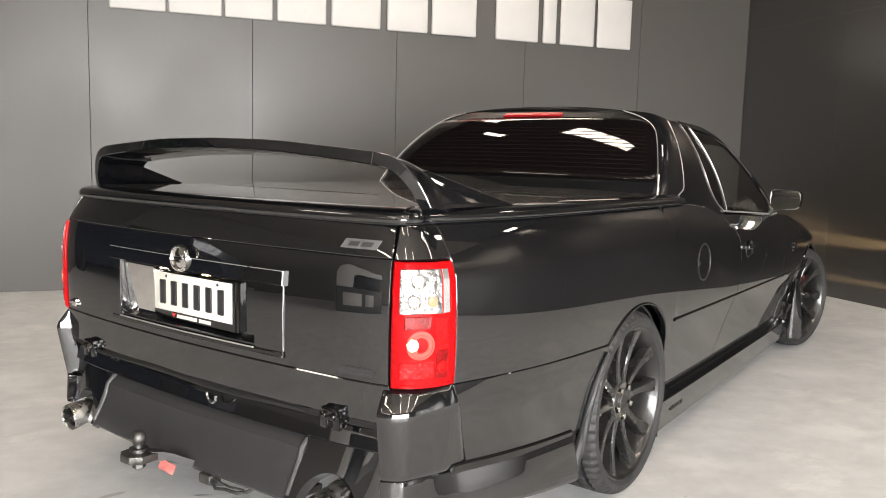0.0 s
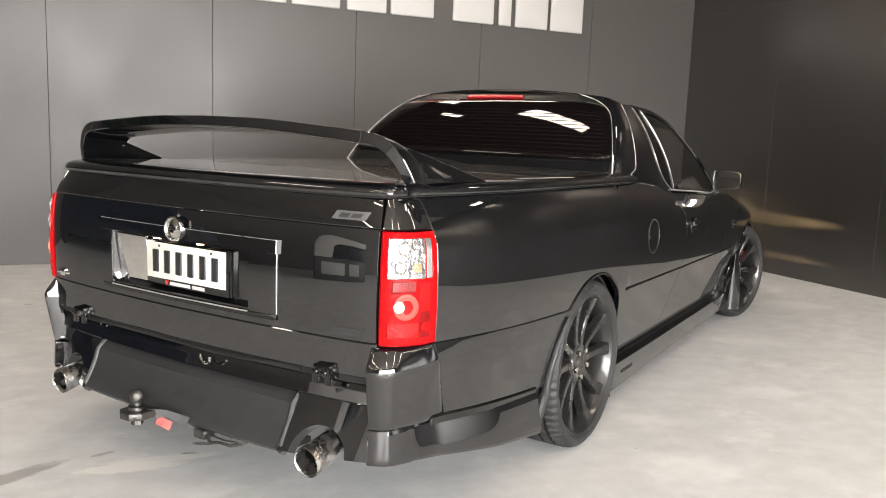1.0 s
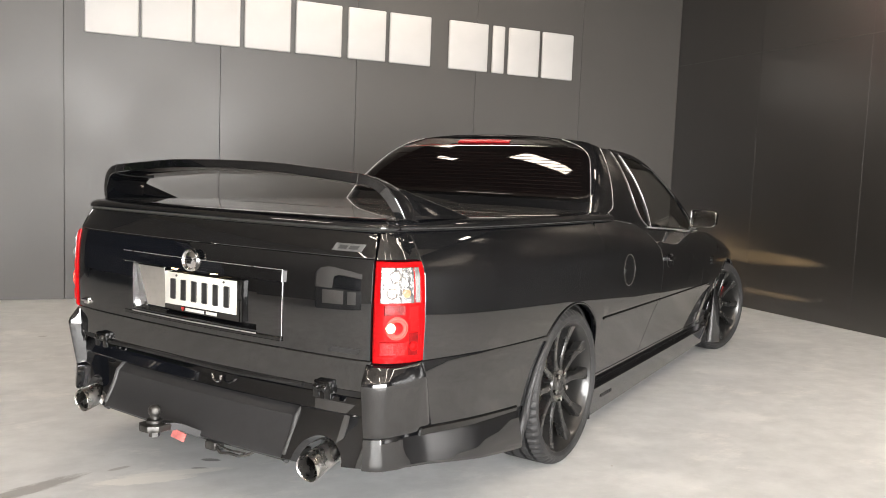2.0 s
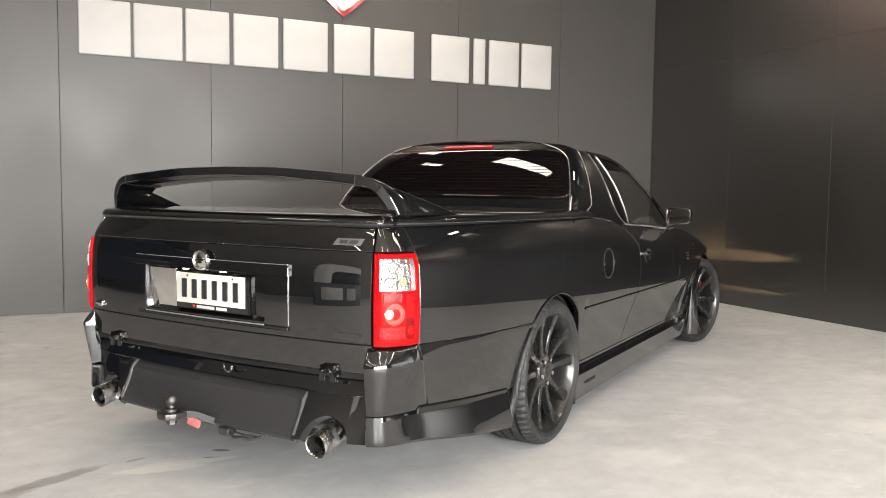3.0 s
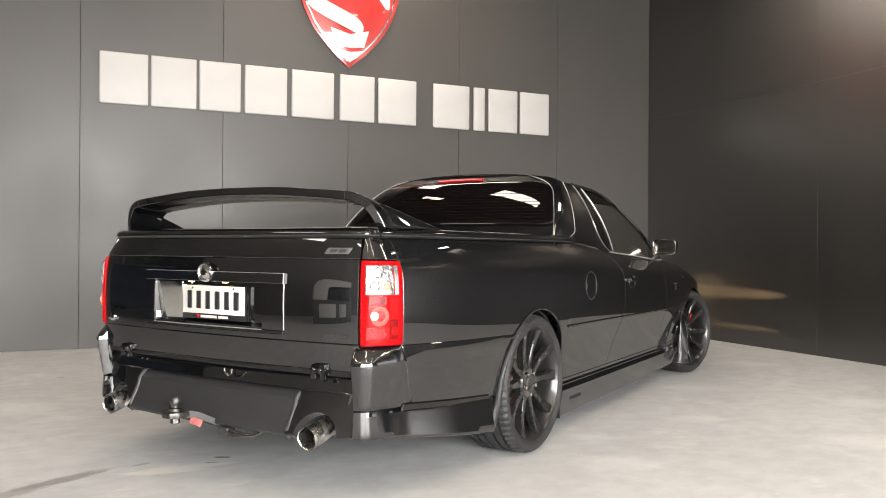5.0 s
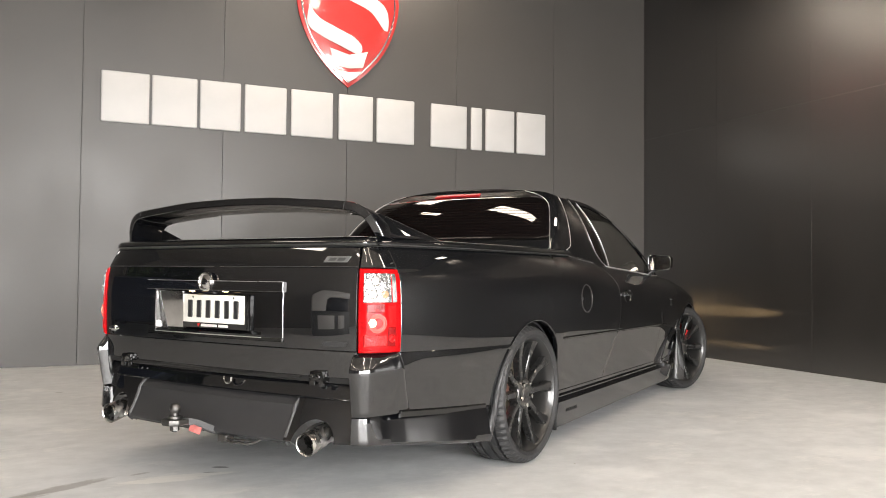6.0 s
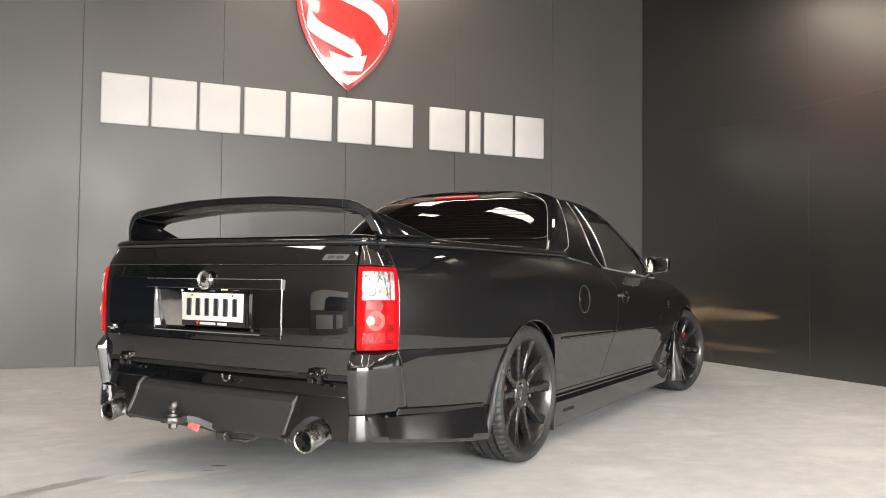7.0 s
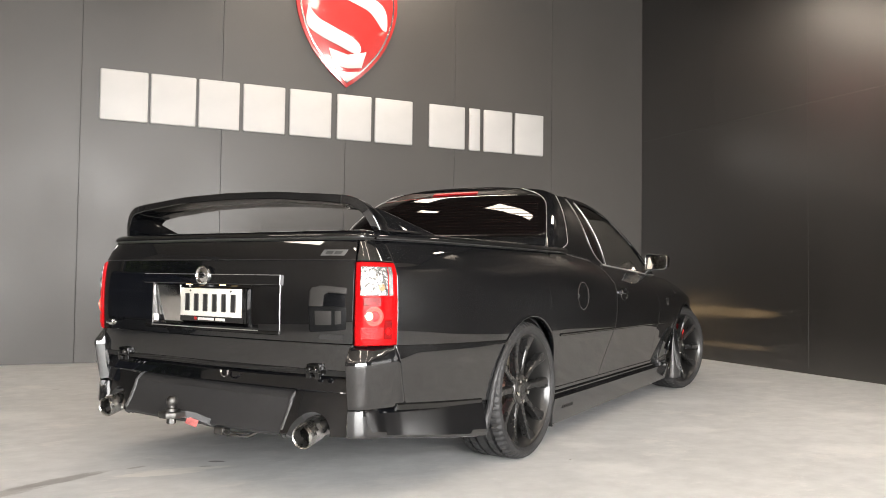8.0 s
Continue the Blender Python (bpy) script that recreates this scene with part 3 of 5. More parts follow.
# pale bands; x is mirrored because a runs towards the viewer's left
BANDS = (((0.42, 0.80), (0.43, 0.60), (0.30, 0.50), (0.10, 0.42), (-0.10, 0.35), (-0.14, 0.43), (-0.05, 0.52), (0.14, 0.60), (0.32, 0.68)),
         ((0.14, 0.94), (-0.06, 0.88), (-0.24, 0.80), (-0.40, 0.62), (-0.42, 0.78), (-0.36, 0.90), (-0.20, 0.98), (0.02, 1.04), (0.16, 1.05)),
         ((0.20, 0.385), (0.15, 0.215), (0.0, 0.195), (-0.15, 0.215), (-0.20, 0.385), (0.0, 0.335)),
         ((0.135, 0.175), (0.08, 0.105), (0.0, 0.055), (-0.08, 0.105), (-0.135, 0.175), (0.0, 0.155)))
for b in BANDS:
    bm = bmesh.new()
    loop = smooth_curve(list(b) + [b[0]], 40)[:-1] if len(b) > 6 else b
    prism(bm, [tuple(p) for p in loop], 0.045, 0.058, "y", 0.003)
    part("band", bm, WHITE, shield, "plain pale band")

# ---- the car: a two-door utility with a hard cover over its tray ----
car = thing("utility_car", "glossy black utility car with lit tail lamps and rear wing", "car", pose(0, 0, 0))
PLAN = smooth_curve([(0, 3.80), (0.34, 3.77), (0.62, 3.66), (0.78, 3.42), (0.86, 3.1), (0.890, 2.6), (0.900, 2.2), (0.907, 1.6), (0.914, 1.0), (0.918, 0.5), (0.918, 0), (0.912, -0.4), (0.888, -0.7), (0.838, -0.965), (0.804, -1.050), (0.746, -1.100), (0.60, -1.126), (0.3, -1.146), (0, -1.154)], 900)
PS = np.concatenate([[0], np.cumsum(np.linalg.norm(np.diff(PLAN, axis=0), axis=1))])
TAN = np.gradient(PLAN, axis=0)
NRM = np.stack([-TAN[:, 1], TAN[:, 0]], axis=1)
NRM /= np.linalg.norm(NRM, axis=1, keepdims=True)
INSET = smooth_curve([(0.10, 0.107), (0.16, 0.090), (0.22, 0.078), (0.32, 0.060), (0.45, 0.0355), (0.54, 0.0140), (0.575, 0.0062), (0.61, 0.0030), (0.66, 0.0008), (0.72, 0.0), (0.78, 0.0020), (0.82, 0.0045), (0.870, 0.0092), (0.879, 0.0122), (0.915, 0.031), (0.95, 0.051), (0.985, 0.078), (1.01, 0.115), (1.03, 0.15)], 300)


TAIL_INSET = smooth_curve([(0.10, 0.050), (0.22, 0.028), (0.35, 0.012), (0.48, 0.007), (0.55, 0.0042), (0.62, 0.0012), (0.70, -0.0012), (0.78, -0.0008), (0.85, 0.0030), (0.905, 0.0090), (0.925, 0.0135), (0.96, 0.028), (1.0, 0.048), (1.03, 0.072)], 300)


def s_y(y):
    return float(np.interp(-y, -PLAN[:, 1], PS))


def s_x(x):
    """Along the tail, by the distance from the middle."""
    k = PLAN[:, 1] < -0.9
    return float(np.interp(-x, -PLAN[k, 0], PS[k]))


def belt(y):
    return float(np.interp(y, (0.62, 1.0, 1.25, 2.15, 2.7, 3.3, 3.7), (1.0, 0.975, 0.945, 0.893, 0.86, 0.77, 0.70)))


def body(s, z, off=0.0):
    """A point of the body's skin, right-hand side, off metres out of it."""
    x, y = np.interp(s, PS, PLAN[:, 0]), np.interp(s, PS, PLAN[:, 1])
    n = np.array((np.interp(s, PS, NRM[:, 0]), np.interp(s, PS, NRM[:, 1])))
    n /= np.linalg.norm(n)
    b = belt(y)
    zz = z if z < 0.5 else 0.5 + (z - 0.5) * 0.5 / (b - 0.5)
    k = 1.0 if y > -0.9 else max(0.0, 1 - (-0.9 - y) / 0.21)
    # the corner rounds in sooner above the lamp
    up = min(1.0, max(0.0, (z - 0.86) / 0.10))
    k2 = 1.0 if y > -1.0 else max(0.0, 1 - (-1.0 - y) / 0.125)
    k += (k2 - k) * up * up * (3 - 2 * up)
    d = float(np.interp(zz, INSET[:, 0], INSET[:, 1])) * k + float(np.interp(zz, TAIL_INSET[:, 0], TAIL_INSET[:, 1])) * (1 - k)
    return Vector((x + n[0] * (off - d), y + n[1] * (off - d), z))


def mirrored(v):
    return Vector((-v.x, v.y, v.z))


def both_sides(name, grid, material, parent, label="", lip=0.003, depth=0.02, smooth=35):
    """The same panel on the right and on the left."""
    obs = []
    for side in (1, -1):
        bm = bmesh.new()
        P = [[(p if side > 0 else mirrored(p)) for p in row] for row in grid]
        panel(bm, P, lip, depth)
        obs.append(part(name, bm, material, parent, label, smooth))
    return obs


R_ARCH, Y_REAR, Y_FRONT, Z_HUB, R_TYRE = 0.347, 0.046, 2.96, 0.325, 0.325


def arch_z(y, yc):
    d = R_ARCH ** 2 - (y - yc) ** 2
    return Z_HUB + 0.005 + math.sqrt(d) if d > 0 else 0.0


def side_grid(cols, top, nz=14, warp=None, off=lambda y, z: 0.0):
    """cols: (y, bottom); top: height by y."""
    G = []
    for y, z0 in cols:
        z1, row = top(y), []
        for k in range(nz):
            z = z0 + (z1 - z0) * k / (nz - 1)
            yy = warp(y, z) if warp else y
            row.append(body(s_y(yy), z, off(yy, z)))
        G.append(row)
    return G


SEAM_Z = smooth_curve([(0.26, 1.10), (0.36, 1.145), (0.5, 1.215), (0.62, 1.255), (0.74, 1.268), (0.84, 1.235), (0.91, 1.16), (0.96, 1.05), (1.01, 0.93)], 120)


def door_seam(z):
    return float(np.interp(z, SEAM_Z[:, 0], SEAM_Z[:, 1]))


GAP = 0.0055
# rear quarter: from the tail lamp to the door, round the wheel arch
cols = [(y, 0.600 - 0.022 * (y + 0.95) / 0.75) for y in np.linspace(-0.959, -0.235, 16)]
ya = [Y_REAR + R_ARCH * math.cos(a) for a in np.linspace(math.radians(135.5), 0, 26)]
cols += [(y, max(arch_z(y, Y_REAR), 0.33)) for y in ya] + [(Y_REAR + R_ARCH + 0.0005, 0.285)]
cols += [(y, 0.285) for y in np.linspace(Y_REAR + R_ARCH + 0.06, 1.268, 16)]
quarter = both_sides("rear_quarter", side_grid(cols, lambda y: min(0.997, belt(y) + 0.028), 20, lambda y, z: y if y < 0.45 else y + ((y - 0.45) / 0.818) ** 2 * (door_seam(z) - GAP - 1.268)), PAINT, car)
# doors
cols = [(y, 0.285) for y in np.linspace(1.268, 2.16, 22)]
doors = both_sides("door", side_grid(cols, lambda y: belt(y) - 0.004, 20, lambda y, z: y + (2.16 - y) / 0.892 * (door_seam(z) - 1.268)), PAINT, car)
# front wings, round the front arch
cols = [(2.16 + GAP, 0.285), (2.3, 0.285), (2.45, 0.285), (2.55, 0.285), (Y_FRONT - R_ARCH - 0.0005, 0.285)]
cols += [(y, max(arch_z(y, Y_FRONT), 0.33)) for y in [Y_FRONT + R_ARCH * math.cos(a) for a in np.linspace(math.pi, 0, 30)]]
cols += [(Y_FRONT + R_ARCH + 0.0005, 0.50), (3.36, 0.50), (3.44, 0.50), (3.50, 0.50)]
both_sides("front_wing", side_grid(cols, lambda y: belt(y) + 0.004, 16), PAINT, car)
# rolled arch edges
for yc, a0, a1 in ((Y_REAR, 0.02, 2.36), (Y_FRONT, 0.02, 3.12)):
    for side in (1, -1):
        bm = bmesh.new()
        pts = []
        for a in np.linspace(a0, a1, 40):
            y, z = yc + R_ARCH * math.cos(a), Z_HUB + 0.005 + R_ARCH * math.sin(a)
            p = body(s_y(y), z, 0.001)
            pts.append(p if side > 0 else mirrored(p))
        tube(bm, pts, 0.0045, 8)
        part("arch_edge", bm, PAINT, car)
# arch liners
for yc in (Y_REAR, Y_FRONT):
    for side in (1, -1):
        bm = bmesh.new()
        lathe(bm, [(0.30, R_ARCH + 0.012), (0.865, R_ARCH + 0.006), (0.865, R_ARCH - 0.004)], 24, "x", a0=0.0, a1=math.pi)
        for v in bm.verts:
            v.co = Vector((v.co.x * side, v.co.y + yc, v.co.z + Z_HUB))
        part("arch_liner", bm, DARK, car)

# tail corner caps above the lamps
S_LI, S_LO = s_x(0.744), s_y(-0.963)
both_sides("lamp_cap", [[body(s, z, 0.001) for z in np.linspace(0.917, 0.996, 8)] for s in np.linspace(S_LI - 0.003, S_LO + 0.004, 10)], PAINT, car)

# tailgate in three pressings
def tail_grid(z0, z1, nz, off=0.0, x0=-0.737, x1=0.737, nx=41, xs=None, zs=None):
    G = []
    for x in (np.linspace(x0, x1, nx) if xs is None else xs):
        row = []
        for z in (np.linspace(z0, z1, nz) if zs is None else zs):
            p = body(s_x(abs(x)), z, off(x, z) if callable(off) else off)
            row.append(p if x >= 0 else mirrored(p))
        G.append(row)
    return G


BACK = (0, -1, 0)
bm = bmesh.new()
RX0, RX1, RZ0, RZ1 = -0.328, 0.300, 0.650, 0.816
xs = list(np.linspace(-0.737, RX0 - 0.001, 14)) + list(np.linspace(RX0 + 0.004, RX1 - 0.004, 16)) + list(np.linspace(RX1 + 0.001, 0.737, 14))
zs = [0.608, 0.62, 0.635, RZ0 - 0.001] + list(np.linspace(RZ0 + 0.010, RZ1 - 0.003, 6)) + [RZ1 + 0.001, 0.84, 0.865, 0.89, 0.914]
panel(bm, tail_grid(0, 0, 0, lambda x, z: -0.034 if RX0 < x < RX1 and RZ0 < z < RZ1 else 0.0, xs=xs, zs=zs), out=BACK)
tailgate = part("tailgate", bm, PAINT, car, "glossy black tailgate with a plate recess")
bm = bmesh.new()
G = tail_grid(0.9195, 0.996, 8)
for row in G:
    for v in row:
        v.x *= 1 - 0.010 * max(0.0, (v.z - 0.9195) / 0.0765) ** 1.4
panel(bm, G, 0.002, out=BACK)
part("upper_strip", bm, PAINT, tailgate)
bm = bmesh.new()
panel(bm, tail_grid(0.508, 0.603, 6, 0.002), 0.003, out=BACK)
part("lower_strip", bm, PAINT, tailgate)
bm = bmesh.new()
box(bm, -0.73, 0.73, -1.075, -1.0, 0.45, 0.90)
box(bm, -0.78, 0.78, -0.94, 0.55, 0.30, 0.90)
box(bm, -0.66, 0.66, -1.05, 0.55, 0.90, 0.99)
part("tray_core", bm, DARK, car, smooth=0)

# garnish round the plate
def strip(x0, x1, z0, z1, off, nx=12, nz=4, lip=0.003, depth=0.014, name="moulding", m=PAINT, label=""):
    bm = bmesh.new()
    panel(bm, tail_grid(z0, z1, nz, off, x0, x1, nx), lip, depth, out=BACK)
    return part(name, bm, m, tailgate, label, smooth=20)


strip(-0.385, 0.412, 0.822, 0.858, 0.012, 24, 4, 0.002, 0.016, "garnish")
strip(0.306, 0.408, 0.640, 0.818, 0.0025, 6, 6, lip=0.001, name="garnish")
strip(-0.378, -0.332, 0.640, 0.818, 0.006, 6, 6, lip=0.001, name="garnish")
strip(-0.378, 0.408, 0.630, 0.638, 0.008, 20, 3, name="garnish", m=GLOSS)
# bright strips stand for the highlight on the garnish's edge
for x0, x1, z0, z1 in ((-0.385, 0.412, 0.8587, 0.8600), (0.4098, 0.4106, 0.645, 0.856)):
    strip(x0, x1, z0, z1, 0.0130 if z1 - z0 < 0.01 else 0.0034, 20, 3, 0.0003, 0.0015, "bright_line", TRIM_HIGHLIGHT)

# slim bright trim under and beside the plate recess
for x0, x1, z0, z1 in ((-0.330, 0.303, 0.6392, 0.6418),):
    strip(x0, x1, z0, z1, 0.0092, 20, 3, 0.0004, 0.004, "recess_trim", TRIM_HIGHLIGHT)


def on_tail(x, z, off=0.0):
    p = body(s_x(abs(x)), z, off)
    return p if x >= 0 else mirrored(p)


# plate lamps, lit
for x in (-0.10, 0.10):
    bm = bmesh.new()
    c = on_tail(x, 0.817, 0.002)
    box(bm, c.x - 0.012, c.x + 0.012, c.y - 0.003, c.y + 0.010, 0.8135, 0.8175, 0.001)
    part("plate_lamp", bm, PLATE_LAMP, tailgate, "small lit plate lamp")
# round badge, a plain disc in a ring
bm = bmesh.new()
lathe(bm, [(0.0, 0.0), (-0.010, 0.0), (-0.010, 0.024), (-0.008, 0.027), (-0.008, 0.029), (-0.014, 0.033), (-0.013, 0.038), (-0.004, 0.040), (0.0, 0.040)], 36, "y")
for v in bm.verts:
    v.co = v.co + on_tail(0.0, 0.856, 0.010)
badge = part("round_badge", bm, CHROME, tailgate, "round chrome badge")
bm = bmesh.new()
c = on_tail(0.0, 0.856, 0.0215)
for w, h, dx, dz in ((0.012, 0.004, 0.0, 0.008), (0.016, 0.004, 0.001, 0.0), (0.010, 0.004, -0.002, -0.009)):
    box(bm, c.x + dx - w, c.x + dx + w, c.y - 0.003, c.y + 0.002, c.z + dz - h, c.z + dz + h, 0.0015)
part("badge_relief", bm, GLOSS, badge)

# polished sheet added left of the plate for the bright reflection, leaning over the floor
bm = bmesh.new()
G = []
for x in np.linspace(-0.322, -0.165, 6):
    G.append([on_tail(x, z, -0.026 + 0.020 * (z - 0.655) / 0.155) for z in np.linspace(0.656, 0.811, 5)])
panel(bm, G, 0.001, 0.008, out=BACK)
part("recess_backing", bm, CHROME, tailgate, "polished sheet beside the plate, added for the bright reflection")

# number plate in its holder; the characters are plain bars
PX, PY, PZ = 0.018, -1.136, 0.732
bm = bmesh.new()
box(bm, PX - 0.193, PX + 0.200, PY + 0.004, PY + 0.026, PZ - 0.072, PZ + 0.073, 0.004)
plate = part("plate_holder", bm, GLOSS, tailgate, "black plate holder with a pale lettered foot")
bm = bmesh.new()
box(bm, PX - 0.188, PX + 0.190, PY + 0.0005, PY + 0.0035, PZ - 0.070, PZ + 0.0705, 0.0012)
part("plate_backing", bm, GLOSS, plate)
bm = bmesh.new()
box(bm, PX - 0.182, PX + 0.180, PY - 0.004, PY, PZ - 0.047, PZ + 0.068, 0.0015)
part("plate_sheet", bm, PLATE, plate, "white number plate with plain dark bars")
for k in range(6):
    bm = bmesh.new()
    x = PX - 0.137 + k * 0.0545
    box(bm, x - 0.0135, x + 0.0135, PY - 0.0065, PY - 0.0042, PZ - 0.027, PZ + 0.046, 0.003, seg=1)
    part("plate_bar", bm, INK, plate)
for x0, x1 in ((-0.075, 0.020), (0.030, 0.085)):
    bm = bmesh.new()
    box(bm, PX + x0, PX + x1, PY - 0.002, PY + 0.0002, PZ - 0.064, PZ - 0.053, 0.0008, seg=1)
    part("foot_bar", bm, WHITE, plate)
bm = bmesh.new()
prism(bm, [(PX - 0.090, PZ - 0.066), (PX - 0.083, PZ - 0.057), (PX - 0.083, PZ - 0.051), (PX - 0.097, PZ - 0.051), (PX - 0.097, PZ - 0.057)], PY + 0.0002, PY - 0.002, "y")
part("foot_mark", bm, RED, plate)
for x in (PX - 0.12, PX + 0.12):
    bm = bmesh.new()
    lathe(bm, [(PY - 0.0045, 0.0), (PY - 0.0075, 0.0), (PY - 0.0065, 0.004), (PY - 0.004, 0.0045)], 12, "y")
    for v in bm.verts:
        v.co = v.co + Vector((x, 0, PZ + 0.058))
    part("screw", bm, STEEL, plate)

# film badges and the small emblem, as plain shapes
def film(x0, x1, z0, z1, bars, m=BADGE, slant=0.012):
    bm = bmesh.new()
    G = []
    for i in range(8):
        f = i / 7
        row = []
        for z, dx in ((z0, 0.0), ((z0 + z1) / 2, slant / 2), (z1, slant)):
            x = x0 + (x1 - x0) * f + dx
            row.append(on_tail(x, z, 0.0022))
        G.append(row)
    panel(bm, G, 0.0005, 0.002, out=BACK)
    ob = part("film_badge", bm, m, tailgate, "slanted grey film badge")
    for b0, b1 in bars:
        bm = bmesh.new()
        G = [[on_tail(x0 + (x1 - x0) * f + slant * g, z0 + (z1 - z0) * g, 0.0035) for g in (0.25, 0.75)] for f in np.linspace(b0, b1, 4)]
        panel(bm, G, 0.0004, 0.001, out=BACK)
        part("bar", bm, SATIN, ob)


film(0.585, 0.690, 0.936, 0.958, ((0.18, 0.46), (0.54, 0.84)))
film(0.592, 0.695, 0.622, 0.640, ((0.1, 0.9),), SATIN)
bm = bmesh.new()
c = on_tail(-0.655, 0.635, 0.0)
box(bm, c.x - 0.036, c.x + 0.036, c.y - 0.006, c.y + 0.003, c.z - 0.006, c.z + 0.006, 0.003)
box(bm, c.x - 0.014, c.x + 0.014, c.y - 0.009, c.y + 0.003, c.z - 0.013, c.z + 0.013, 0.004)
part("wing_emblem", bm, CHROME, tailgate, "small chrome winged emblem")

# hinges along the foot of the tailgate, and the dark channel between them
for sx in (-1, 1):
    bm = bmesh.new()
    c = on_tail(sx * 0.558 + 0.026, 0.498, -0.020)
    box(bm, c.x - 0.034, c.x + 0.034, c.y - 0.034, c.y + 0.02, c.z - 0.011, c.z + 0.022, 0.006)
    box(bm, c.x - 0.034, c.x - 0.012, c.y - 0.042, c.y - 0.030, c.z - 0.026, c.z + 0.012, 0.003)
    box(bm, c.x + 0.012, c.x + 0.034, c.y - 0.042, c.y - 0.030, c.z - 0.026, c.z + 0.012, 0.003)
    box(bm, c.x - 0.030, c.x + 0.030, c.y - 0.044, c.y - 0.02, c.z - 0.004, c.z + 0.030, 0.005)
    hinge = part("hinge", bm, GLOSS, tailgate, "chunky gloss black hinge with bolts")
    for dx in (-0.017, 0.015):
        bm = bmesh.new()
        lathe(bm, [(-0.046, 0.0), (-0.055, 0.0), (-0.053, 0.007), (-0.050, 0.010), (-0.040, 0.010)], 14, "y")
        for v in bm.verts:
            v.co = v.co + Vector((c.x + dx, c.y, c.z + 0.010))
        part("bolt", bm, STEEL if sx < 0 and dx > 0 else GLOSS, hinge)
bm = bmesh.new()
panel(bm, tail_grid(0.484, 0.506, 3, -0.012, -0.735, 0.735), 0.001, 0.01, out=BACK)
part("hinge_channel", bm, SEAL, tailgate)
bm = bmesh.new()
tube(bm, [on_tail(x, 0.497 - 0.004 * math.sin(x * 9), 0.006) for x in np.linspace(-0.50, 0.50, 24)], 0.006, 8)
part("channel_rod", bm, SEAL, tailgate)
bm = bmesh.new()
c = on_tail(0.125, 0.478, 0.0)
tube(bm, [c + Vector((0.024 * math.cos(a), -0.012 - 0.006 * math.sin(a * 0.5), 0.022 * math.sin(a) - 0.006)) for a in np.linspace(-3.3, 0.15, 18)], 0.0048, 8)
part("catch_hook", bm, CHROME, tailgate)

# ---- rear bumper ----
def bumper_off(y, z):
    """How far the bumper stands off the body: full at the tail corner, fading out along the side."""
    c = min(1.0, max(0.0, (-0.87 - y) / 0.12))
    c = c * c * (3 - 2 * c)
    corner = float(np.interp(z, (0.30, 0.37, 0.50, 0.541, 0.600), (0.030, 0.033, 0.038, 0.039, 0.004)))
    side = float(np.interp(z, (0.20, 0.30, 0.40, 0.50, 0.57, 0.600), (0.028, 0.028, 0.025, 0.018, 0.008, 0.001)))
    corner *= float(np.interp(y, (-1.125, -1.10, -1.06, -1.0), (1.32, 1.28, 0.92, 0.62)))
    return side + (corner - side) * c


S_BI = s_x(0.728)
bm = bmesh.new()
box(bm, -0.44, 0.44, -1.09, -0.75, 0.262, 0.485, 0.01)
box(bm, -0.70, 0.70, -1.00, -0.76, 0.30, 0.48, 0.01)
rear_bumper = part("rear_bumper", bm, SATIN, car, "gloss black rear bumper with a matt centre step")


def seam_shift(y, z):
    """The joint beside the corner leans forward as it goes down."""
    return 0.075 * max(0.0, 0.59 - z) / 0.22 * max(0.0, 1 - abs(y + 0.966) / (0.10 if y < -0.966 else 0.55))


def bump_grid(s0, s1, z0, z1, ns, nz, extra=0.0, slant=False):
    G = []
    for s_ in np.linspace(s0, s1, ns):
        y_ = float(np.interp(s_, PS, PLAN[:, 1]))
        row = []
        for z in np.linspace(z0(y_) if callable(z0) else z0, z1(y_) if callable(z1) else z1, nz):
            y = y_ + seam_shift(y_, z) if slant else y_
            s = s_y(y) if slant and y_ > -1.06 else s_
            p = body(s, z, bumper_off(y, z) + extra)
            # the corner stands nearly upright, leaning under a little
            w = min(1.0, max(0.0, (-0.972 - y) / 0.06))
            q = body(s, 0.45, bumper_off(y, z) + extra - 0.13 * max(0.0, 0.55 - z))
            q.z = z
            row.append(p.lerp(q, w))
        G.append(row)
    return G


def bump_top(y):
    return 0.597 - 0.022 * (max(y, -0.95) + 0.95) / 0.75


def low_edge(y):
    return float(np.interp(y, (-1.1, -1.0, -0.38), (0.262, 0.252, 0.172)))


def low_top(y):
    return 0.366 - 0.046 * max(0, y + 0.98) / 0.6


both_sides("bumper_corner", bump_grid(S_BI, s_y(-0.9665), 0.3690, bump_top, 18, 16, 0.0, True), PAINT, rear_bumper, lip=0.0015, depth=0.05, smooth=50)
G = []
for y in list(np.linspace(-0.965, -0.36, 12)) + [Y_REAR - R_ARCH * math.cos(a) for a in np.linspace(0.0, math.radians(44.5), 9)]:
    zlow = max(low_top(y) + 0.007, arch_z(y, Y_REAR))
    G.append([body(s_y(y + seam_shift(y, z) * (y < -0.37)), z, bumper_off(y + seam_shift(y, z) * (y < -0.37), z)) for z in np.linspace(zlow, bump_top(y), 14)])
both_sides("bumper_side", G, PAINT, rear_bumper)


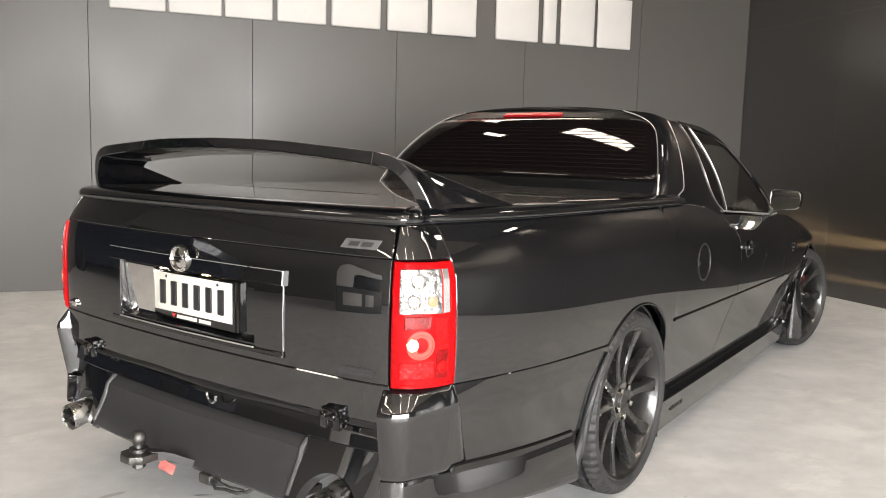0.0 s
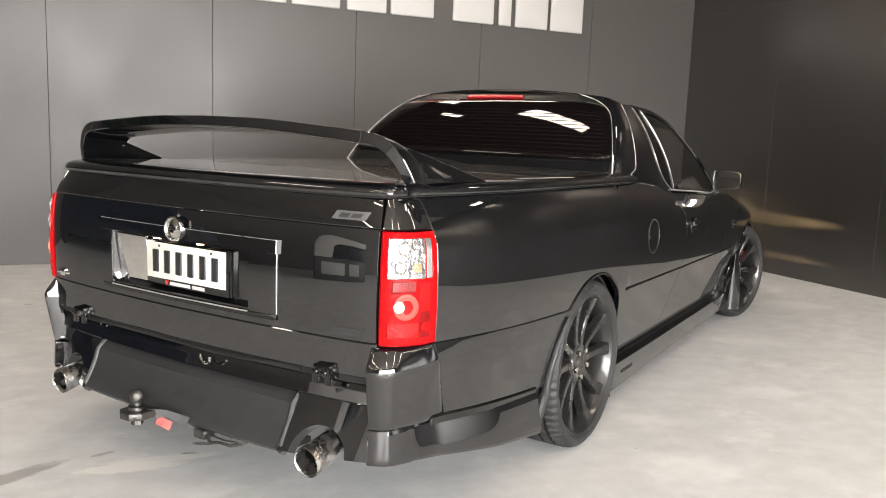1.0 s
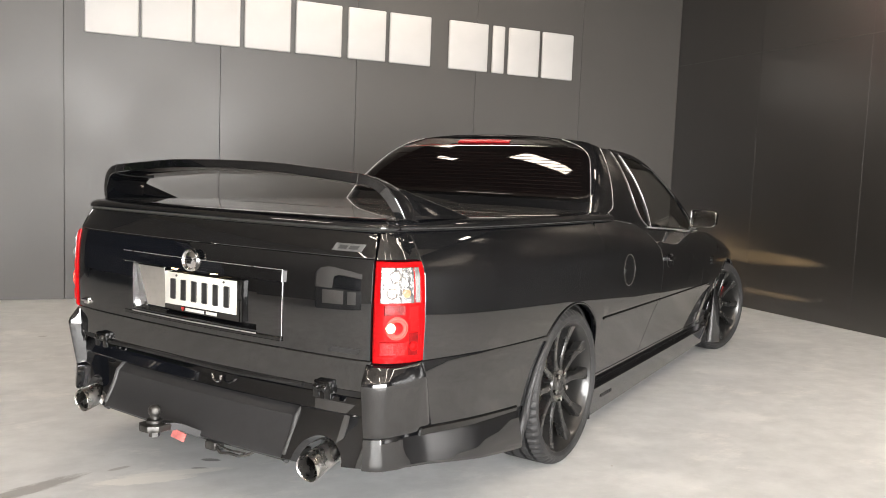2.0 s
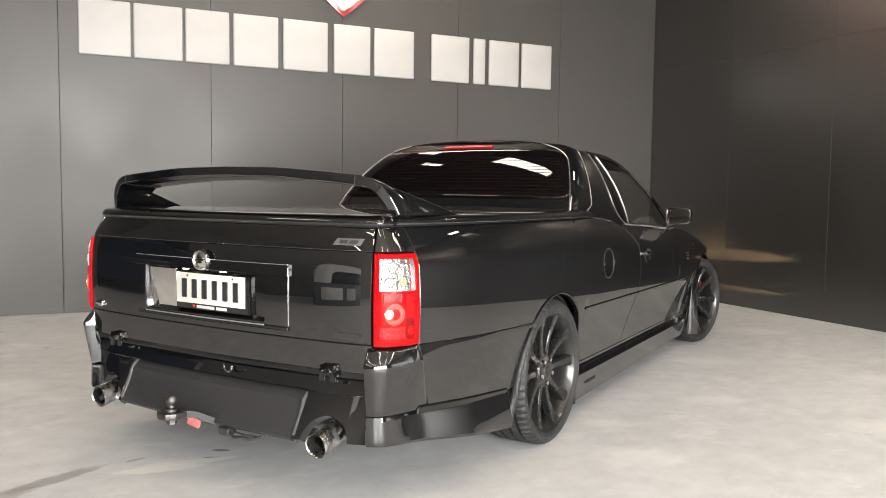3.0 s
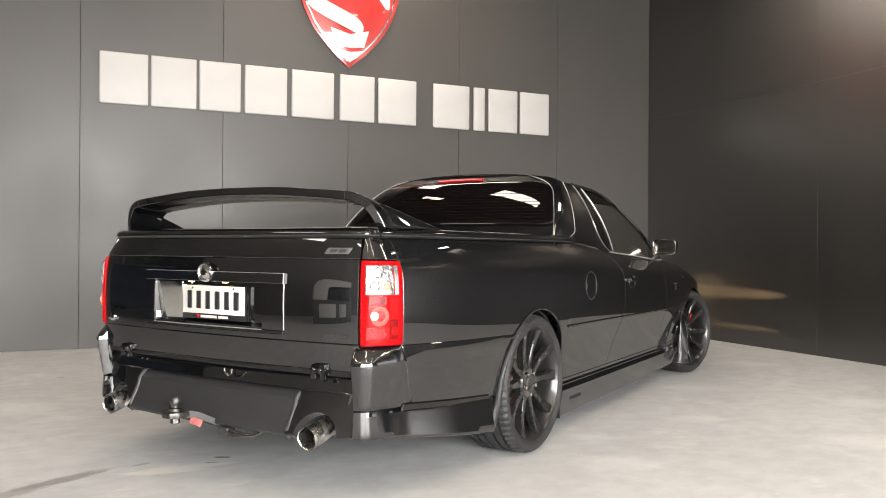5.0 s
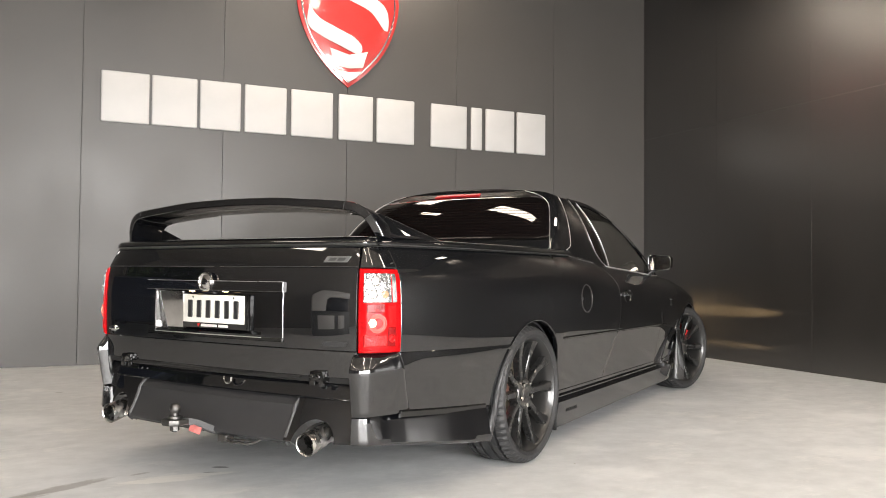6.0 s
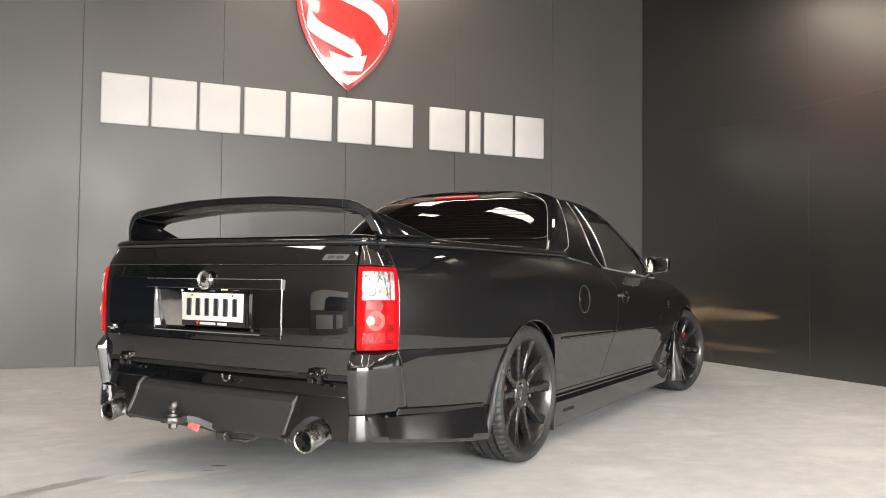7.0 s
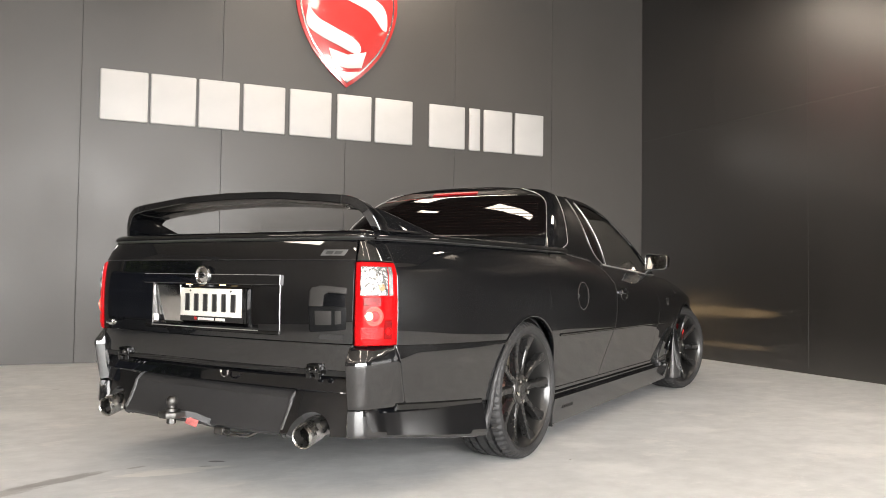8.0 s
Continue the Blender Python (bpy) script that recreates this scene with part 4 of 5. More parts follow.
def skirt_grid(s0, s1, ns):
    G = []
    for s in np.linspace(s0, s1, ns):
        y = float(np.interp(s, PS, PLAN[:, 1]))
        base, row = body(s, 0.36, bumper_off(y, 0.40) + 0.002 - 0.040 * min(1, max(0, (-0.66 - y) / 0.34))), []
        edge = body(s, 0.36, 1.0) - body(s, 0.36, 0.0)
        lo, hi = low_edge(y), low_top(y)
        lean = float(np.interp(y, (-1.08, -0.98), (0.2, 1.05)))
        for g in (0.0, 0.02, 0.04, 0.08, 0.12, 0.25, 0.4, 0.6, 0.8, 0.97, 1.0):
            z = lo + (hi - lo) * g
            p = base + edge * float(np.interp(g, (0.0, 0.04, 0.12, 0.4, 0.97, 1.0), (0.006, 0.018 + 0.004 * lean, 0.020 + 0.007 * lean, 0.020, 0.020 - 0.018 * lean, 0.017 - 0.018 * lean)))
            p.z = z
            row.append(p)
        G.append(row)
    return G


both_sides("bumper_skirt", skirt_grid(S_BI, s_y(-0.385), 36), PAINT, rear_bumper, depth=0.045)
# raised blade along the side
both_sides("bumper_blade", bump_grid(s_y(-0.94), s_y(-0.39), lambda y: low_top(y) - 0.010, lambda y: low_top(y) + 0.010, 14, 5, 0.007), GLOSS, rear_bumper, lip=0.004, depth=0.012)
# flared lip along the rear of the arch
for side in (1, -1):
    bm = bmesh.new()
    pts, rad = [], []
    for k in range(18):
        f = k / 17
        if f < 0.62:
            a = math.radians(140) + (math.pi - math.radians(140)) * f / 0.62
            y, z = Y_REAR + (R_ARCH + 0.004) * math.cos(a), Z_HUB + 0.005 + (R_ARCH + 0.004) * math.sin(a)
        else:
            y, z = Y_REAR - R_ARCH - 0.004 - 0.03 * ((f - 0.62) / 0.38) ** 1.5, Z_HUB + 0.005 - (f - 0.62) / 0.38 * 0.165
        p = body(s_y(y), max(z, 0.15), bumper_off(y, max(z, 0.2)) + 0.006)
        pts.append(p if side > 0 else mirrored(p))
        rad.append(0.006 + 0.015 * f)
    tube(bm, pts, rad, 10)
    part("arch_lip", bm, SATIN, rear_bumper)


def across(profile, x0, x1, n, m, name, label="", taper=0.0, lip=0.002):
    """A profile of (out, z) behind the tail carried across it."""
    bm = bmesh.new()
    G = []
    for x in np.linspace(x0, x1, n):
        base = on_tail(x, 0.55)
        row = []
        for o, z in profile:
            row.append(Vector((x * (1 - taper * (0.44 - z)), base.y - o, z)))
        G.append(row)
    panel(bm, G, lip, 0.02, out=BACK)
    return part(name, bm, m, rear_bumper, label)


across([(-0.05, 0.486), (-0.034, 0.4845), (-0.030, 0.480), (-0.024, 0.455), (-0.016, 0.426), (-0.020, 0.4205), (-0.06, 0.419)], -0.728, 0.728, 40, PAINT, "bumper_beam")
across([(-0.07, 0.421), (-0.040, 0.418), (-0.034, 0.413), (-0.024, 0.404), (-0.006, 0.390), (-0.0045, 0.384), (0.004, 0.355), (0.022, 0.315), (0.044, 0.277), (0.047, 0.264), (0.036, 0.252), (-0.08, 0.246)], -0.450, 0.464, 30, SATIN, "centre_step", "matt black centre step", 0.0)
for x in (-0.452, 0.466):
    bm = bmesh.new()
    tube(bm, [Vector((x, on_tail(x, 0.55).y - o, z)) for o, z in ((-0.046, 0.420), (-0.030, 0.411), (-0.006, 0.390), (0.005, 0.355), (0.024, 0.315), (0.046, 0.277), (0.047, 0.262), (0.030, 0.250))], 0.0075, 8)
    part("step_edge", bm, PALE_SATIN, rear_bumper, "lighter satin edge of the step")
EX_X, EX_Z, EX_R = 0.575, 0.267, 0.081
for side in (1, -1):
    bm = bmesh.new()
    G = []
    xs = list(np.linspace(0.462, EX_X - EX_R - 0.001, 5)) + [EX_X - EX_R * math.cos(a) for a in np.linspace(0, math.pi, 20)] + list(np.linspace(EX_X + EX_R + 0.001, 0.738, 4))
    for x in xs:
        d = EX_R ** 2 - (x - EX_X) ** 2
        z0 = EX_Z + math.sqrt(d) if d > 1e-9 else 0.266
        if z0 < EX_Z + 0.0005 and d > -1e-9:
            z0 = EX_Z
        row = []
        for z in np.linspace(z0, 0.419, 7):
            base = on_tail(x, 0.55)
            slope = 0.54 - 0.40 * (x - 0.46) / 0.27
            row.append(Vector((side * x, base.y + 0.026 - slope * (0.418 - z), z)))
        G.append(row)
    panel(bm, G, 0.0015, 0.05, out=BACK)
    part("exhaust_surround", bm, PAINT, rear_bumper, "gloss black surround cut out for the tailpipe")
    # tailpipe: rolled tip on a bent pipe
    bm = bmesh.new()
    rings = lathe(bm, [(0.16, 0.030), (0.08, 0.034), (0.05, 0.039), (-0.05, 0.042), (-0.098, 0.0445), (-0.104, 0.0425), (-0.100, 0.0395), (-0.05, 0.038), (0.05, 0.034), (0.14, 0.026)], 40, "y")
    turn = pose(0, 0, 0, 12, 0, 0)
    for v in bm.verts:
        w = turn @ v.co
        w.y += 0.20 * max(0.0, v.co.z + 0.0) * (1 if v.co.y < 0 else 0)
        v.co = Vector((side * (EX_X + w.x) + 0.016, -1.110 + w.y, EX_Z + 0.021 + w.z))
    part("tailpipe", bm, PIPE, car, "polished round exhaust tip, dark inside")
    # a dark disc closes the bore a little way in
    bm = bmesh.new()
    lathe(bm, [(-0.02, 0.0), (-0.02, 0.0375)], 24, "y")
    for v in bm.verts:
        w = turn @ v.co
        v.co = Vector((side * (EX_X + w.x) + 0.016, -1.110 + w.y, EX_Z + 0.021 + w.z))
    part("tailpipe_bore", bm, DARK, car)

# tow bar
bm = bmesh.new()
lathe(bm, [(0.041, 0.0), (0.041, 0.008), (0.038, 0.0145), (0.030, 0.0200), (0.021, 0.0215), (0.012, 0.0195), (0.005, 0.0150), (0.001, 0.0145), (-0.006, 0.0145), (-0.008, 0.026), (-0.018, 0.026), (-0.018, 0.0)], 28, "z")
for v in bm.verts:
    v.co += Vector((-0.003, -1.305, 0.336))
towbar = part("tow_ball", bm, STEEL, car, "worn steel tow ball on its tongue")
bm = bmesh.new()
prism(bm, [(-0.045, -1.335), (-0.02, -1.352), (0.02, -1.350), (0.045, -1.325), (0.045, -1.27), (-0.045, -1.27)], 0.294, 0.317, "z", 0.004)
part("ball_plate", bm, STEEL, towbar)
bm = bmesh.new()
lathe(bm, [(0.0, 0.0), (0.0, 0.018), (-0.022, 0.018), (-0.026, 0.012), (-0.026, 0.0)], 6, "z")
for v in bm.verts:
    v.co += Vector((-0.003, -1.305, 0.293))
part("ball_nut", bm, STEEL, towbar)
bm = bmesh.new()
path = smooth_curve([(0.01, -1.29, 0.306), (0.035, -1.25, 0.300), (0.065, -1.20, 0.272), (0.085, -1.13, 0.246), (0.09, -0.95, 0.24)], 14)
V = []
for p in path:
    V.append([bm.verts.new((p[0] + dx, p[1], p[2] + dz)) for dx, dz in ((-0.026, -0.013), (0.026, -0.013), (0.026, 0.013), (-0.026, 0.013))])
for a, b in zip(V, V[1:]):
    for k in range(4):
        bm.faces.new((a[k], a[(k + 1) % 4], b[(k + 1) % 4], b[k]))
bm.faces.new(V[0][::-1])
bm.faces.new(V[-1])
part("tongue", bm, SATIN, towbar, smooth=0)
bm = bmesh.new()
box(bm, -0.027, 0.027, -0.002, 0.002, -0.014, 0.014, 0.001)
bm.transform(pose(0.066, -1.262, 0.276, -18, 14, 12))
part("sticker", bm, PAPER, towbar, "faded red and white sticker")
bm = bmesh.new()
box(bm, 0.115, 0.165, -1.195, -1.15, 0.222, 0.252, 0.006)
tube(bm, [(0.16, -1.185, 0.238), (0.20, -1.20, 0.228), (0.235, -1.195, 0.234), (0.265, -1.18, 0.226), (0.30, -1.17, 0.236), (0.32, -1.15, 0.25)], 0.005, 8)
tube(bm, [(0.16, -1.18, 0.245), (0.21, -1.185, 0.241), (0.25, -1.19, 0.243), (0.29, -1.175, 0.240)], 0.003, 6)
part("trailer_socket", bm, STEEL, towbar)

# ---- tail lamps ----
for side in (1, -1):
    def lamp_pt(f, z, off):
        p = body(S_LI + (S_LO - S_LI) * f, z, off)
        return p if side > 0 else mirrored(p)
    bm = bmesh.new()
    panel(bm, [[lamp_pt(f, z, 0.007 + 0.004 * math.sin(math.pi * f)) for z in np.linspace(0.606, 0.909, 16)] for f in np.linspace(0.03, 0.97, 12)], 0.004, 0.02)
    lamp = part("tail_lamp", bm, LENS_RED, car, "lit red tail lamp with a clear reversing section")
    bm = bmesh.new()
    panel(bm, [[lamp_pt(f, z, 0.0125) for z in np.linspace(0.789, 0.894, 10)] for f in np.linspace(0.13, 0.70, 10)], 0.002, 0.008)
    part("clear_section", bm, LAMP_FOIL, lamp, "clear faceted reversing section")
    bm = bmesh.new()
    panel(bm, [[lamp_pt(f, z, 0.0125) for z in np.linspace(0.789, 0.894, 10)] for f in np.linspace(0.735, 0.83, 4)], 0.001, 0.008)
    part("clear_edge", bm, SILVER, lamp)
    for f, z, r, m in ((0.36, 0.866, 0.020, SILVER), (0.30, 0.817, 0.018, SILVER), (0.56, 0.818, 0.013, AMBER)):
        bm = bmesh.new()
        c = lamp_pt(f, z, 0.012)
        n = (lamp_pt(f, z, 0.05) - c).normalized()
        lathe(bm, [(0.0, r), (0.004, r), (0.005, r * 0.9), (0.001, r * 0.65), (0.0015, r * 0.35), (0.005, r * 0.2), (0.006, 0.0)], 24, "z")
        mm = Matrix.Translation(c) @ n.to_track_quat("Z", "Y").to_matrix().to_4x4()
        for v in bm.verts:
            v.co = mm @ v.co
        part("reflector_bowl", bm, m, lamp)
    # round bowl with stepped rings, and the lit bulb in it
    RINGS = [(0.0, 0.036), (0.003, 0.0355), (0.0032, 0.032), (0.0008, 0.030), (0.0008, 0.026), (0.0024, 0.024), (0.0024, 0.021), (0.0004, 0.019), (0.0004, 0.012), (0.0, 0.0)]
    for nm, f, z, prof, m in (("lamp_bowl", 0.40, 0.711, RINGS, BOWL), ("bulb", 0.29, 0.712, [(0.0025, 0.0155), (0.006, 0.013), (0.008, 0.008), (0.0085, 0.0)], BULB)):
        c = lamp_pt(f, z, 0.010)
        n = (lamp_pt(f, z, 0.05) - c).normalized()
        mm = Matrix.Translation(c) @ n.to_track_quat("Z", "Y").to_matrix().to_4x4()
        bm = bmesh.new()
        lathe(bm, prof, 28, "z")
        for v in bm.verts:
            v.co = mm @ v.co
        part(nm, bm, m, lamp, "", 20)
    bm = bmesh.new()
    for a, b in (((0.05, 0.612), (0.05, 0.905)), ((0.95, 0.612), (0.95, 0.905)), ((0.87, 0.63), (0.87, 0.89)), ((0.05, 0.612), (0.95, 0.612)), ((0.10, 0.625), (0.87, 0.625))):
        tube(bm, [lamp_pt(a[0] + (b[0] - a[0]) * k / 8, a[1] + (b[1] - a[1]) * k / 8, 0.0095) for k in range(9)], 0.0013, 6)
    part("lens_rib", bm, LENS_RED, lamp)
    # darker stepped cells in the lower lens
    for f0, f1, z0, z1, m in ((0.63, 0.80, 0.700, 0.776, LENS_CELL), (0.63, 0.80, 0.628, 0.694, LENS_DEEP), (0.20, 0.55, 0.752, 0.780, LENS_DEEP), (0.14, 0.60, 0.628, 0.668, LENS_CELL)):
        bm = bmesh.new()
        panel(bm, [[lamp_pt(f, z, 0.0122) for z in np.linspace(z0, z1, 6)] for f in np.linspace(f0, f1, 6)], 0.002, 0.006)
        part("lens_cell", bm, m, lamp)
    bm = bmesh.new()
    c = lamp_pt(0.715, 0.655, 0.0125)
    n = (lamp_pt(0.715, 0.655, 0.05) - c).normalized()
    lathe(bm, [(0.0, 0.016), (0.003, 0.015), (0.003, 0.012), (0.0, 0.010), (0.002, 0.0)], 24, "z")
    mm = Matrix.Translation(c) @ n.to_track_quat("Z", "Y").to_matrix().to_4x4()
    for v in bm.verts:
        v.co = mm @ v.co
    part("round_reflector", bm, LENS_CELL, lamp, "", 20)

# ---- tonneau lid ----
ss = list(np.linspace(s_y(0.70), s_y(-0.80), 34)) + list(np.linspace(s_y(-0.83), s_x(0.70), 24)) + list(np.linspace(s_x(0.66), s_x(0.0), 18))
rings = []
for o, z in ((-0.02, 1.000), (0.010, 1.0005), (0.014, 1.006), (0.013, 1.014), (0.004, 1.025), (-0.014, 1.032), (-0.05, 1.037), (-0.11, 1.040)):
    right = [body(s, 1.0, o) for s in ss]
    for v in right:
        v.z = z
    ring = right + [mirrored(v) for v in right[-2::-1]]
    rings.append(ring)
half = [Vector((v.x * 0.55, v.y * 0.75 if v.y < 0 else v.y, 1.046)) for v in rings[-1]]
rings.append(half)
def sheet(rings):
    """Rings of points joined side by side."""
    bm = bmesh.new()
    V = [[bm.verts.new(v) for v in r] for r in rings]
    for a, b in zip(V, V[1:]):
        for k in range(len(a) - 1):
            bm.faces.new((a[k], b[k], b[k + 1], a[k + 1]))
    return bm, V


bm, V = sheet(rings[6:])
n = len(V[-1])
for k in range(n // 2 - 1):
    bm.faces.new((V[-1][k], V[-1][n - 1 - k], V[-1][n - 2 - k], V[-1][k + 1]))
bmesh.ops.recalc_face_normals(bm, faces=bm.faces[:])
lid = part("tray_cover", bm, LID, car, "smooth black hard cover over the tray", 50)
bm, V = sheet(rings[:7])
bmesh.ops.recalc_face_normals(bm, faces=bm.faces[:])
part("cover_rim", bm, PAINT, lid, "glossy rounded rim", 50)
bm = bmesh.new()
tube(bm, [body(s, 1.0, 0.0) - Vector((0, 0, 0.001)) for s in ss] + [mirrored(body(s, 1.0, 0.0)) - Vector((0, 0, 0.001)) for s in ss[::-1]], 0.004, 6)
part("cover_seal", bm, SEAL, lid)

# ---- rear wing ----
def wing_section(f):
    """Half blade, f from its end (0) to the middle (1): centre line and chord."""
    path = smooth_curve([(0.746, 1.034), (0.735, 1.064), (0.717, 1.098), (0.686, 1.132), (0.640, 1.153), (0.56, 1.163), (0.45, 1.172), (0.25, 1.186), (0.0, 1.191)], 90)
    i = f * 89
    k = min(88, int(i))
    p = path[k] + (path[k + 1] - path[k]) * (i - k)
    t = path[k + 1] - path[k]
    t = t / np.linalg.norm(t)
    back = float(np.interp(f, (0, 0.06, 0.13, 0.20, 0.30, 0.6, 1.0), (-0.978, -0.994, -1.010, -1.024, -1.036, -1.048, -1.055)))
    front = float(np.interp(f, (0, 0.10, 0.20, 0.30, 0.6, 1.0), (-0.80, -0.825, -0.84, -0.85, -0.86, -0.865)))
    thick = float(np.interp(f, (0, 0.15, 0.35, 1.0), (0.032, 0.036, 0.034, 0.031)))
    return p, t, back, front, thick


bm = bmesh.new()
prof = [(0.0, -0.42), (0.026, 0.40), (0.036, 0.47), (0.050, 0.5), (0.30, 0.5), (0.34, 0.485), (0.97, 0.14), (1.0, 0.06), (1.0, -0.06), (0.97, -0.14), (0.34, -0.485), (0.30, -0.5), (0.03, -0.5), (0.01, -0.48)]
secs = []
fs = np.concatenate([np.linspace(0, 0.30, 26), np.linspace(0.33, 1, 22)])
for side, seq in ((1, fs), (-1, fs[::-1][1:])):
    for f in seq:
        p, t, back, front, thick = wing_section(f)
        nrm = np.array((-t[1], t[0]))
        if nrm[1] < 0:
            nrm = -nrm
        ring = []
        for c, h in prof:
            q = p + nrm * h * thick
            drop = 0.030 * c
            ring.append(Vector((side * q[0], back + (front - back) * c, q[1] - drop)))
        secs.append(ring)
V = [[bm.verts.new(v) for v in r] for r in secs]
for a, b in zip(V, V[1:]):
    for k in range(len(prof)):
        bm.faces.new((a[k], a[(k + 1) % len(prof)], b[(k + 1) % len(prof)], b[k]))
bm.faces.new(V[0])
bm.faces.new(V[-1][::-1])
bmesh.ops.recalc_face_normals(bm, faces=bm.faces[:])
wing = part("rear_wing", bm, PAINT, car, "black arched rear wing standing on the tray cover", 24)
for side in (1, -1):
    bm = bmesh.new()
    # three-cornered fin that runs forward from the foot of the blade
    rings = []
    for h in np.linspace(0, 1, 8):
        rear = Vector((0.762, -0.930, 1.033)).lerp(Vector((0.702, -0.985, 1.126)), h)
        front = Vector((0.778, -0.590, 1.033)).lerp(Vector((0.698, -0.910, 1.130)), h)
        inner_f, inner_r = front + Vector((-0.028, -0.010, 0)), rear + Vector((-0.026, 0.006, 0))
        rings.append([rear, rear.lerp(front, 0.5), front, inner_f, inner_f.lerp(inner_r, 0.5), inner_r])
    V = [[bm.verts.new((side * v.x, v.y, v.z)) for v in r] for r in rings]
    for a, b in zip(V, V[1:]):
        for k in range(6):
            bm.faces.new((a[k], a[(k + 1) % 6], b[(k + 1) % 6], b[k]))
    bm.faces.new(V[0])
    bm.faces.new(V[-1][::-1])
    bmesh.ops.recalc_face_normals(bm, faces=bm.faces[:])
    bmesh.ops.bevel(bm, geom=[e for e in bm.edges if e.calc_face_angle(0) > 0.7], offset=0.005, segments=2, affect="EDGES", profile=0.5)
    part("wing_leg", bm, PAINT, wing, "", 30)
    bm = bmesh.new()
    p, t, back, front, thick = wing_section(0.245)
    ring = []
    for c, h in prof:
        q = p + np.array((-t[1], t[0])) * (-1 if t[0] > 0 else 1) * 0 + np.array((0, 1)) * h * (thick + 0.002)
        ring.append(Vector((side * q[0], back + (front - back) * c * 1.001 - 0.001 * (c < 0.02), q[1] - 0.030 * c)))
    tube(bm, ring + [ring[0]], 0.0012, 5, False)
    part("joint", bm, SEAL, wing)

# ---- cab ----
def cab_curve(pts):
    P = np.array(pts, float)
    P = np.vstack([2 * P[0] - P[1], P, 2 * P[-1] - P[-2]])
    out = []
    for i in range(1, len(P) - 2):
        for k in range(20):
            t = k / 20
            a, b, c, d = P[i - 1:i + 3]
            out.append(0.5 * (2 * b + (c - a) * t + (2 * a - 5 * b + 4 * c - d) * t * t + (3 * b - a - 3 * c + d) * t ** 3))
    out.append(P[-2])
    return np.array(out)


CB = cab_curve([(0, 0.515, 1.03), (0.27, 0.519, 1.03), (0.53, 0.530, 1.03), (0.715, 0.552, 1.03), (0.764, 0.605, 1.03), (0.780, 0.70, 1.025), (0.792, 0.85, 1.005), (0.800, 1.02, 0.98), (0.804, 1.237, 0.945), (0.806, 1.7, 0.918), (0.798, 2.142, 0.892), (0.783, 2.40, 0.885)])
CT = cab_curve([(0, 0.893, 1.412), (0.19, 0.895, 1.410), (0.38, 0.901, 1.405), (0.535, 0.918, 1.393), (0.588, 0.960, 1.377), (0.604, 1.02, 1.364), (0.612, 1.06, 1.361), (0.616, 1.10, 1.360), (0.618, 1.16, 1.358), (0.615, 1.45, 1.346), (0.617, 1.72, 1.306), (0.628, 1.86, 1.264)])
# corner points by number: 3 glass corner, 5 hoop crease, 8 window rear, 10 mirror, 11 screen pillar


def cab(k, t, off=0.0):
    """A point of the cab's side: k counts the corner points from the middle of the back window forward, t goes from the waist (0) to the roof (1)."""
    i = k * 20
    def at(C, j):
        return np.array([np.interp(j, np.arange(len(C)), C[:, c]) for c in range(3)])
    b, c = at(CB, i), at(CT, i)
    p = b + (c - b) * t
    du = at(CB, min(i + 2, 220)) - at(CB, max(i - 2, 0)) + at(CT, min(i + 2, 220)) - at(CT, max(i - 2, 0))
    n = np.cross(du, c - b)
    n = n / np.linalg.norm(n)
    if n @ np.array((p[0], p[1] - 1.3, 0.3)) < 0:
        n = -n
    bow = (0.032 if k < 8 else 0.032 - 0.004 * (k - 8)) * 4 * t * (1 - t)
    return Vector(p + n * (bow + off))


def cab_both(name, ks, ts, material, parent, off=0.0, label="", lip=0.003, depth=0.02):
    return both_sides(name, [[cab(k, t, off) for t in ts] for k in ks], material, parent, label, lip, depth)


# sail panel between the back window and the side window
def glass_edge(t):
    """Where the back window ends, by height: the upper corner rounds over."""
    return 3.46 - 1.15 * max(0.0, (t - 0.66) / 0.34) ** 2.2


both_sides("sail_panel", [[cab(glass_edge(t) - 0.06 + (7.37 - glass_edge(t) + 0.06) * f, t) for t in np.linspace(-0.05, 1.0, 24)] for f in np.linspace(0, 1, 44)], PAINT, car)
both_sides("sail_edge", [[cab(7.38 + (7.40 + 0.78 * (1 - max(0, t)) ** 6 - 7.38 + 0.012) * f, t, 0.0) for t in np.linspace(-0.05, 1.0, 16)] for f in np.linspace(0, 1, 5)], PAINT, car, "", 0.0005, 0.015)
# roof skin
bm = bmesh.new()
G = []
ys = np.linspace(0, 1, 34)
for f in ys:
    row = []
    y0, y1 = 0.885, 1.88
    for g in np.linspace(-1, 1, 31):
        # rail height and half width along the roof
        k = np.interp(f, (0, 0.1, 0.35, 0.7, 1.0), (4.0, 6.0, 8.6, 9.5, 11.0))
        r = cab(k, 1.0)
        edge = abs(g)
        rear = cab(min(4.0, 4.0 * edge), 1.0)
        y = r.y if f > 0 else rear.y
        if f < 0.5:
            y = rear.y * (1 - f / 0.5) + (1.40) * (f / 0.5)
        else:
            y = 1.40 + (1.88 + 0.10 * (1 - g * g) - 1.40) * (f - 0.5) / 0.5
        kk = np.interp(y, [cab(q, 1.0).y for q in np.linspace(4, 11, 40)], np.linspace(4, 11, 40))
        r = cab(kk, 1.0)
        hw = r.x if y > 0.96 else max(0.05, r.x)
        crown = (0.046 + 0.028 * math.sin(math.pi * min(1, max(0, f * 0.95)))) * (1 - edge ** 2.6)
        z = r.z + crown
        if f < 0.5 and edge < 1:
            z = max(z, rear.z + 0.003) if f == 0 else z
        row.append(Vector((hw * g, y, z)))
    G.append(row)
panel(bm, G, 0.004, 0.010, out=(0, 0, 1))
